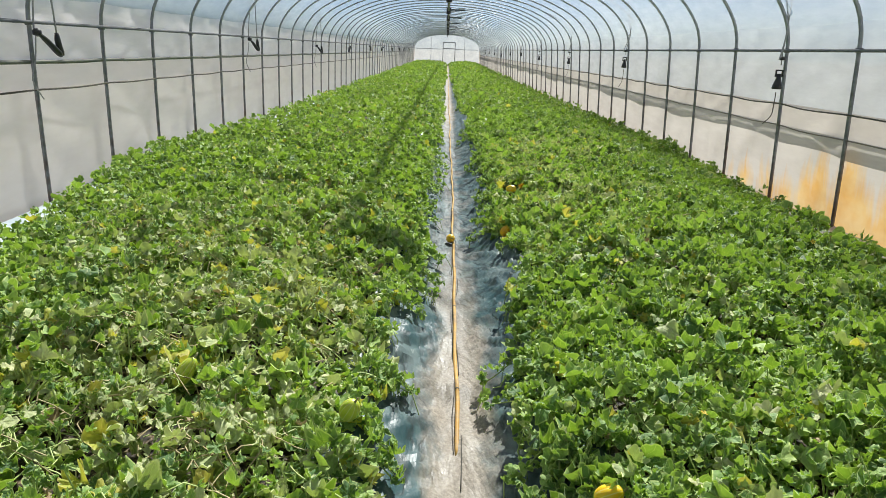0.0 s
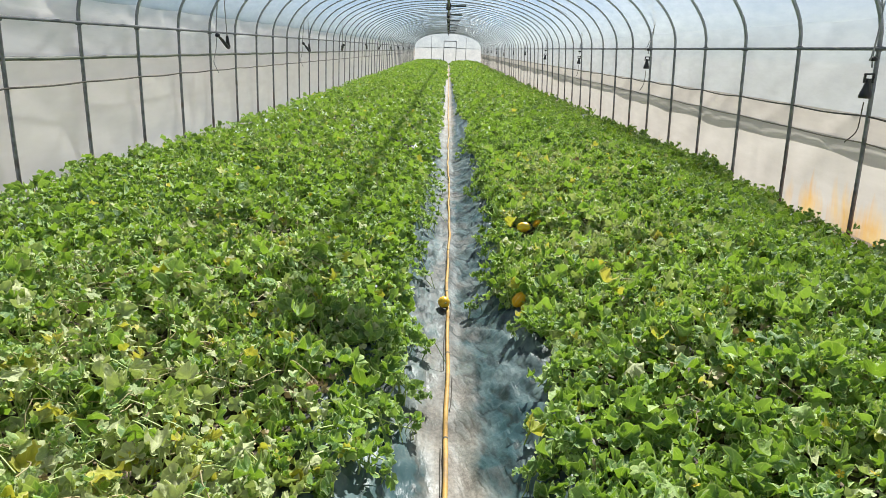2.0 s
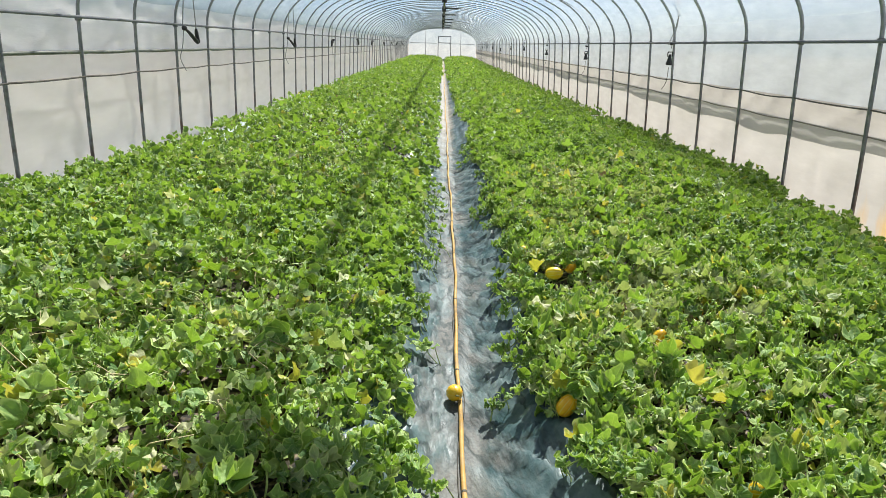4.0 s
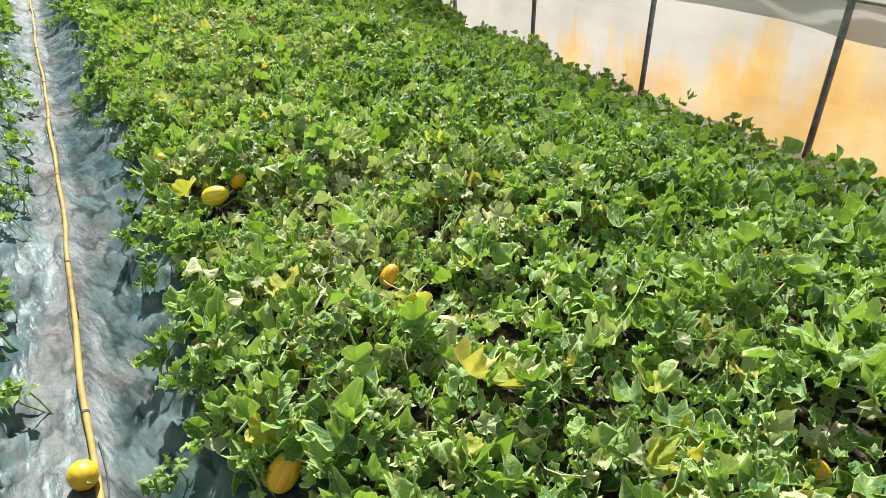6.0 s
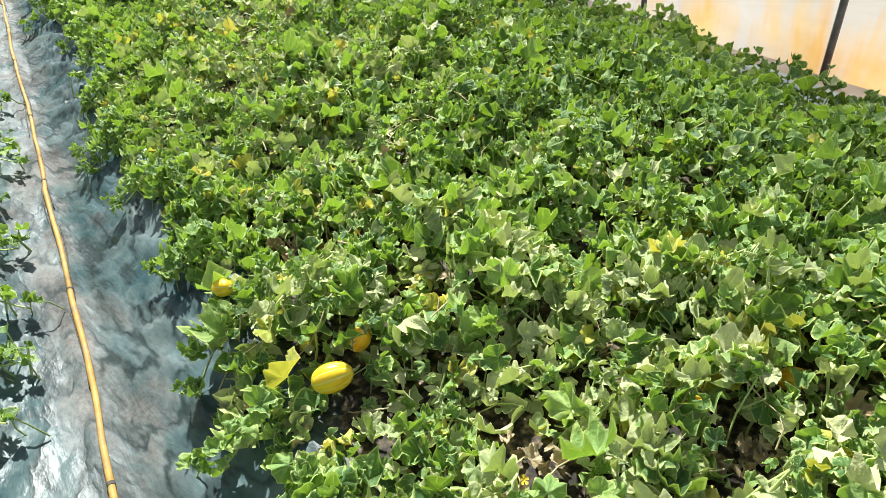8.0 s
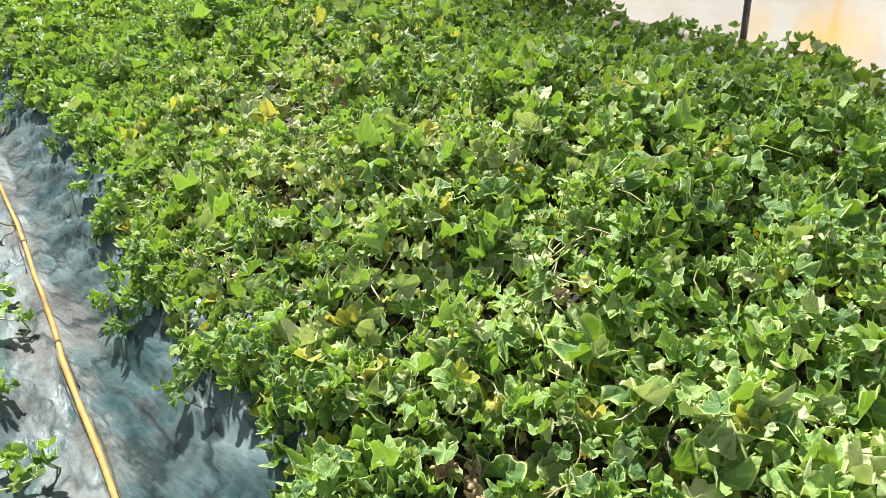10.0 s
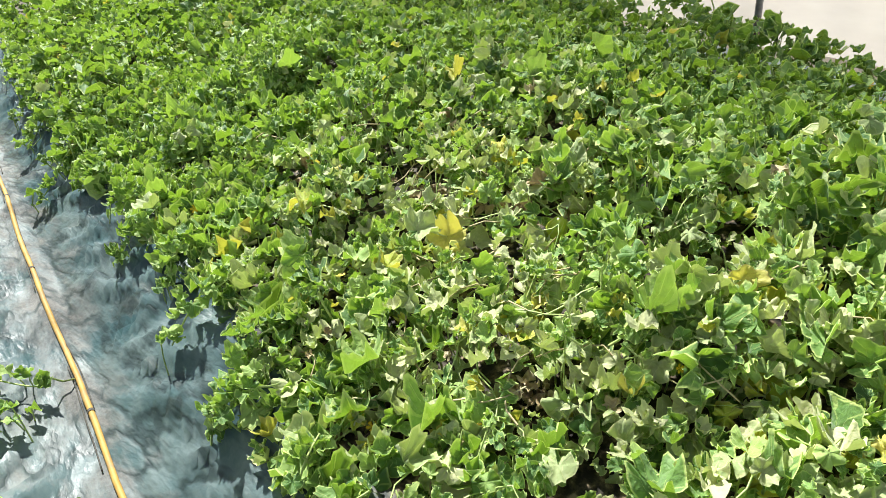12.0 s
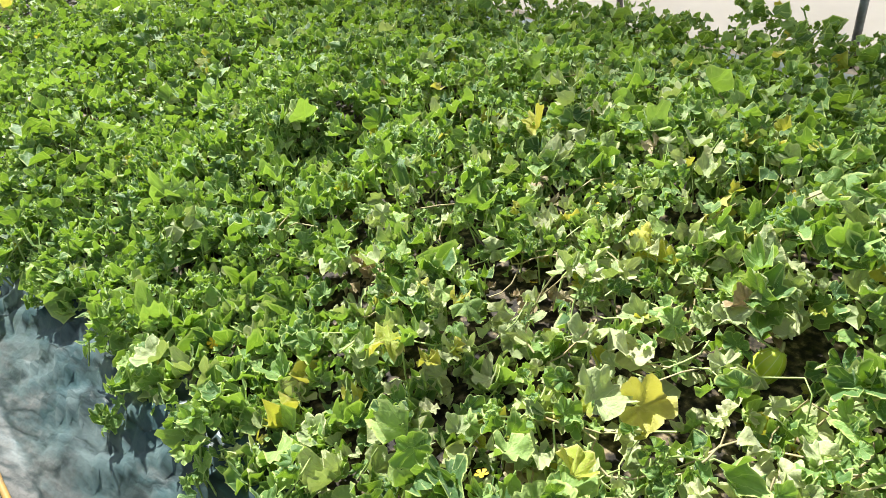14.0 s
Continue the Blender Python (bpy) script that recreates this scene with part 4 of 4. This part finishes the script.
def runner(side, y, reach, turn):
    """A vine tip creeping from the bed over the furrow film: its line and its small leaves."""
    x0 = side * (float(edge_in(np.array([y]), side)[0]) + 0.12)
    n = 9
    pts = []
    for i in range(n):
        t = i / (n - 1)
        x = x0 - side * reach * t
        yy = y + turn * t + 0.02 * math.sin(5 * t + y * 9)
        z = float(floor_height(np.array(x), np.array(yy))) + 0.02 + 0.07 * (1 - t) + 0.05 * t * t + 0.02 * math.sin(4 * t)
        pts.append((x, yy, z))
    return np.array(pts)


def crop(side, outer, near_lo, near_hi, fine_lo, fine_hi, leaf_box):
    name = "melon_crop"
    root = thing(name, None, "dense melon vines with lobed green leaves, some pale and withered", "melon plants", "melon beds")
    pos, rot, size, mats = leaf_field(side, near_lo, near_hi, 980 if side > 0 else 800, 0.050, 0.096, outer)
    # runners over the furrow
    segs, rp, rn, rs = [], [], [], []
    for y in np.arange(near_lo + 0.2, min(near_hi, 13.5), 0.27):
        y = y + rng.uniform(-0.12, 0.12)
        line = runner(side, y, rng.uniform(0.12, 0.30) * (1.25 if side < 0 and 7.5 < y < 10.5 else 1.0), rng.uniform(-0.16, 0.16))
        segs.append((line, 0.0035, 0))
        for i in range(2, 9):
            for _ in range(2 if i < 8 else 5):
                rp.append(line[i] + rng.normal(0, 0.018, 3) + (0, 0, 0.03))
                rn.append((rng.normal(0, 0.5), rng.normal(0, 0.5), 1))
                rs.append(rng.uniform(0.045, 0.082) * (1 if i < 7 else 0.8))
    rp, rn, rs = np.array(rp), np.array(rn), np.array(rs)
    pos = np.concatenate([pos, rp])
    rot = np.concatenate([rot, frames(rn, rng.uniform(0, 6.28, len(rp)))])
    size, mats = np.concatenate([size, rs]), np.concatenate([mats, np.zeros(len(rp), int)])
    # upright young tips above the canopy
    tn = int((near_hi - near_lo) * 34)
    ty, tx = rng.uniform(near_lo, near_hi, tn), side * rng.uniform(0.5, 2.5, tn)
    tp, tnv, ts = [], [], []
    for x, y in zip(tx, ty):
        z = float(canopy(np.array(x), np.array(y)))
        top = np.array((x + rng.normal(0, 0.03), y + rng.normal(0, 0.03), z + rng.uniform(0.02, 0.07)))
        segs.append((np.array([(x, y, z - 0.12), (x, y, z - 0.03), top]), 0.003, 0))
        for _ in range(5):
            tp.append(top + rng.normal(0, 0.02, 3))
            tnv.append((rng.normal(0, 0.8), rng.normal(0, 0.8), 0.7))
            ts.append(rng.uniform(0.022, 0.048))
    pos = np.concatenate([pos, tp])
    rot = np.concatenate([rot, frames(np.array(tnv), rng.uniform(0, 6.28, len(tp)))])
    size, mats = np.concatenate([size, ts]), np.concatenate([mats, np.zeros(len(tp), int)])
    free = np.ones(len(pos), bool)
    for px, py, pr in OPEN:
        free &= (pos[:, 0] - px) ** 2 + (pos[:, 1] - py) ** 2 > pr ** 2
    pos, rot, size, mats = pos[free], rot[free], size[free], mats[free]
    # three hundred leaves beside the path stand singly
    bx0, bx1, by0, by1 = leaf_box
    ok = np.nonzero((np.abs(pos[:, 0]) > bx0) & (np.abs(pos[:, 0]) < bx1) & (pos[:, 1] > by0) & (pos[:, 1] < by1) & (size > 0.07))[0]
    top = pos[ok, 2] - canopy(pos[ok, 0], pos[ok, 1])
    single = ok[np.argsort(-top)[:300]]
    for i in single:
        m = Matrix(rot[i].tolist()).to_4x4()
        part("leaf", blade_mesh(int(rng.integers(0, len(NEAR))), int(mats[i])), root, at=Matrix.Translation(pos[i].tolist()) @ m @ Matrix.Scale(float(size[i]), 4))
    rest = np.ones(len(pos), bool)
    rest[single] = False
    fine = (pos[:, 1] > fine_lo) & (pos[:, 1] < fine_hi) & (np.abs(pos[:, 0]) < 1.7)
    far_off = (pos[:, 1] > (11.5 if side > 0 else 5.0)) | (np.abs(pos[:, 0]) > 2.5)
    for shapes, sel in ((NEAR, rest & fine), (HALF, rest & ~fine & ~far_off), (MID, rest & ~fine & far_off)):
        if sel.any():
            part("foliage", scatter_mesh("foliage", shapes, pos[sel], rot[sel], size[sel], mats[sel]), root, "lobed green melon leaves", kind="stuff")
    low = leaf_field(side, near_lo, min(near_hi, 12.0), 330, 0.06, 0.09, outer)
    low[0][:, 2] = np.maximum(low[0][:, 2] - rng.uniform(0.07, 0.16, len(low[0])), floor_height(low[0][:, 0], low[0][:, 1]) + 0.035)
    part("foliage", scatter_mesh("foliage", MID, low[0], low[1], low[2], low[3]), root, "shaded lower melon leaves", kind="stuff")
    mp = leaf_field(side, near_hi, 32, 235, 0.075, 0.115, outer, 0.11, 1.5)
    part("foliage", scatter_mesh("foliage", MID, *mp), root, "green melon leaves", kind="stuff")
    fp = leaf_field(side, 32, END - 0.6, 120, 0.12, 0.17, outer, 0.14, 1.5)
    part("foliage", scatter_mesh("foliage", FAR, *fp), root, "green melon leaves", kind="stuff")
    bp = leaf_field(side, BACK + 0.3, near_lo, 110, 0.11, 0.16, outer)
    part("foliage", scatter_mesh("foliage", MID, *bp), root, "green melon leaves", kind="stuff")
    # leaf stalks and creeping vines
    pick = rng.permutation(len(pos))[:6500]
    for i in pick:
        p = pos[i]
        foot = np.array((p[0] + rng.normal(0, 0.03), p[1] + rng.normal(0, 0.03), max(p[2] - rng.uniform(0.08, 0.17), 0.03)))
        mid = (p + foot) / 2 + rng.normal(0, 0.012, 3)
        segs.append((np.array([foot, mid, p]), 0.0028 if rng.uniform() < 0.6 else 0.004, 0 if mats[i] < 3 else 1))
    for _ in range(int((near_hi - near_lo) * 22)):
        x, y = side * rng.uniform(0.42, 2.7), rng.uniform(near_lo, near_hi)
        a, line = rng.uniform(0, 6.28), []
        drop = rng.choice([0.03, 0.05, 0.08, 0.12])
        for s in range(10):
            xx, yy = x + 0.05 * s * math.cos(a + 0.12 * s), y + 0.05 * s * math.sin(a + 0.12 * s)
            if abs(xx) < 0.4 or abs(xx) > 2.85:
                break
            line.append((xx, yy, max(float(canopy(np.array(xx), np.array(yy))) - drop + 0.02 * math.sin(s * 1.3), 0.1)))
        if len(line) > 3:
            segs.append((np.array(line), 0.0028, 0 if rng.uniform() < 0.8 else 1))
    # straw-coloured withered runners lying over the pale patches
    for px, py, pr, st in PALE:
        if px * side > 0 and near_lo < py < near_hi:
            for _ in range(int((70 if side > 0 else 190) * pr * st)):
                x, y, a = px + rng.normal(0, pr * 0.5), py + rng.normal(0, pr * 0.5), rng.uniform(0, 6.28)
                if abs(x) < 0.5 or abs(x) > 2.7:
                    continue
                line = []
                for q in range(6):
                    xx, yy = x + 0.035 * q * math.cos(a + 0.25 * q), y + 0.035 * q * math.sin(a + 0.25 * q)
                    line.append((xx, yy, float(canopy(np.array(xx), np.array(yy))) - 0.012 + 0.02 * math.sin(q * 1.1 + a)))
                segs.append((np.array(line), 0.0025, 1 if rng.uniform() < 0.6 else 0))
    part("vines", strands("vines", segs, [STEM, STEM_DRY]), root, "pale green stalks and vines, a few withered", kind="stuff")
    # withered leaves in the gaps
    dp = []
    for px, py, pr in PITS:
        if px * side > 0:
            for _ in range(16):
                a, r = rng.uniform(0, 6.28), pr * rng.uniform(0, 1.3)
                x, y = px + r * math.cos(a), py + r * math.sin(a)
                dp.append((x, y, float(floor_height(np.array(x), np.array(y))) + rng.uniform(0.02, 0.06)))
    if dp:
        dp = np.array(dp)
        nn = np.stack([rng.normal(0, 0.6, len(dp)), rng.normal(0, 0.6, len(dp)), np.ones(len(dp))], -1)
        part("withered_leaves", scatter_mesh("withered_leaves", NEAR, dp, frames(nn, rng.uniform(0, 6, len(dp))), rng.uniform(0.03, 0.06, len(dp)), np.full(len(dp), 3)), root, "brown dead leaves in gaps", kind="stuff")
    for _ in range(int((near_hi - near_lo) * 7)):
        x, y = side * rng.uniform(0.45, outer - 0.3), rng.uniform(near_lo, near_hi)
        z = float(canopy(np.array(x), np.array(y))) - rng.uniform(-0.02, 0.05)
        part("flower", FLOWER, root, "small yellow melon flower", at=pose(x, y, z, rng.normal(0, 30), rng.normal(0, 30), rng.uniform(0, 360)) @ Matrix.Scale(rng.uniform(0.010, 0.017), 4))
    return root


right_crop = crop(1, 3.4, 0.9, 14.5, 4.3, 11.3, (0.45, 2.0, 5.4, 11.2))
left_crop = crop(-1, 3.62, 0.9, 10.0, 1.0, 2.6, (0.42, 1.6, 1.6, 4.5))


# large yellowed leaves that stand out
def big_leaf(parent, x, y, z, size, m, tilt, spin, v):
    part("leaf", blade_mesh(v, m), parent, "large yellowing leaf" if m == 2 else "large pale leaf", at=pose(x, y, z, tilt, 0, spin) @ Matrix.Scale(size * 0.82, 4))


for x, y, z, s, m, tilt, spin, v in ((1.47, 4.72, 0.46, 0.15, 2, 20, 40, 2), (1.44, 4.60, 0.43, 0.11, 2, 30, 160, 3), (0.30, 3.62, 0.27, 0.12, 2, 35, 80, 1), (1.87, 9.84, 0.47, 0.15, 2, 25, 200, 4), (1.90, 9.76, 0.45, 0.12, 1, 35, 20, 5),
                                     (0.57, 6.66, 0.41, 0.14, 1, 30, 100, 6), (0.50, 6.61, 0.36, 0.10, 2, 25, 250, 0), (0.89, 9.48, 0.42, 0.14, 2, 15, 130, 2), (1.04, 9.00, 0.44, 0.17, 1, 25, 10, 7), (1.10, 8.93, 0.42, 0.15, 2, 30, 300, 1),
                                     (1.55, 8.90, 0.44, 0.14, 1, 10, 90, 3), (0.88, 8.93, 0.43, 0.12, 2, 30, 60, 0), (0.48, 9.92, 0.40, 0.13, 1, 20, 200, 8), (0.40, 5.74, 0.39, 0.14, 1, 35, 100, 9), (1.03, 4.50, 0.43, 0.12, 2, 25, 30, 10), (0.94, 2.73, 0.45, 0.16, 1, 40, 270, 11)):
    big_leaf(right_crop, x, y, z, s, m, tilt, spin, v)
for x, y, z, s, m, tilt, spin, v in ((-1.83, 2.55, 0.46, 0.16, 2, 20, 30, 2), (-1.75, 2.49, 0.44, 0.12, 2, 35, 130, 3), (-0.98, 3.07, 0.45, 0.14, 2, 25, 200, 5), (-1.08, 2.34, 0.49, 0.16, 1, 60, 90, 6), (-1.02, 3.58, 0.40, 0.13, 1, 30, 20, 12), (-1.12, 1.52, 0.43, 0.13, 2, 30, 300, 1), (-0.35, 3.45, 0.25, 0.10, 2, 20, 180, 4)):
    big_leaf(left_crop, x, y, z, s, m, tilt, spin, v)


# ---- melons ----
def melon(x, y, z, length, width, mat, rx, ry, rz, label):
    seg, ringn = 40, 16
    verts, uvs = [], []
    for j in range(ringn + 1):
        a = math.pi * j / ringn
        for k in range(seg):
            b = 2 * math.pi * k / seg
            groove = 1 - 0.035 * max(0.0, math.cos(b * 10)) ** 3 * math.sin(a)
            r = math.sin(a) ** 0.92 * width / 2 * groove * (1 + 0.06 * math.cos(a))
            verts.append((r * math.cos(b), r * math.sin(b), -math.cos(a) * length / 2))
            uvs.append((k / seg, 0.5 - 0.5 * math.sin(b) * math.sin(a)))
    faces = [(j * seg + k, j * seg + (k + 1) % seg, (j + 1) * seg + (k + 1) % seg, (j + 1) * seg + k) for j in range(ringn) for k in range(seg)]
    me = mesh_of("melon", verts, faces, mat, True)
    add_uv(me, np.array(uvs), "rind")
    ob = thing("melon", me, label, "melon", at=pose(x, y, z, rx, ry, rz))
    nub = tube(smooth_line([(0, 0, length / 2 - 0.004), (0.002, 0, length / 2 + 0.008), (0.008, 0.004, length / 2 + 0.02)], 5), [0.006, 0.005, 0.004, 0.004, 0.003], 6)
    part("stem", mesh_of("stem", *nub, MELON_STEM, True), ob)
    return ob


melon(-0.030, 5.40, 0.064, 0.088, 0.078, MELON_DARK_BELOW, 75, 0, 10, "yellow melon, dark brown below, lying on the drip hose")
melon(0.40, 4.985, 0.262, 0.10, 0.073, MELON_ORANGE, 25, 20, 60, "ripe orange-yellow melon at the edge of the vines")
melon(0.45, 5.12, 0.26, 0.08, 0.06, MELON_ORANGE, 50, 0, 20, "orange melon tucked behind another under leaves")
melon(0.58, 6.40, 0.318, 0.108, 0.077, MELON_RIPE, 80, 0, 72, "ripe yellow melon with pale furrows among leaves")
melon(0.69, 6.47, 0.335, 0.085, 0.062, MELON_ORANGE, 30, 10, 20, "orange-yellow melon half hidden under leaves")
melon(0.952, 5.57, 0.30, 0.085, 0.062, MELON_ORANGE, 40, 0, 110, "ripe orange melon half hidden among vines")
melon(0.455, 6.95, 0.29, 0.075, 0.056, MELON_RIPE, 70, 0, 30, "small yellow melon peeping out of the vines")
melon(1.235, 5.84, 0.32, 0.085, 0.06, MELON_ORANGE, 20, 0, 0, "small orange melon under the leaves")
melon(1.49, 5.77, 0.33, 0.075, 0.055, MELON_ORANGE, 60, 0, 40, "small orange-yellow melon between two large leaves")
melon(-0.436, 2.105, 0.335, 0.102, 0.076, MELON_GREEN, 30, 10, 40, "unripe yellow-green melon on the edge of the bed")
melon(0.455, 1.72, 0.285, 0.10, 0.072, MELON_RIPE, 60, 0, 80, "yellow melon at the edge of the vines beside the furrow")
melon(-1.09, 2.21, 0.415, 0.13, 0.068, MELON_GREEN, 35, 20, 100, "long green-yellow melon lifted above the leaves")
melon(1.45, 8.83, 0.315, 0.10, 0.07, MELON_GREEN, 30, 0, 50, "greenish yellow melon in the shade of large leaves")
melon(0.92, 4.45, 0.29, 0.09, 0.066, MELON_RIPE, 60, 0, 20, "yellow melon sunk among the leaves")
melon(1.43, 4.36, 0.31, 0.09, 0.066, MELON_ORANGE, 60, 0, 120, "orange melon sunk among the leaves")
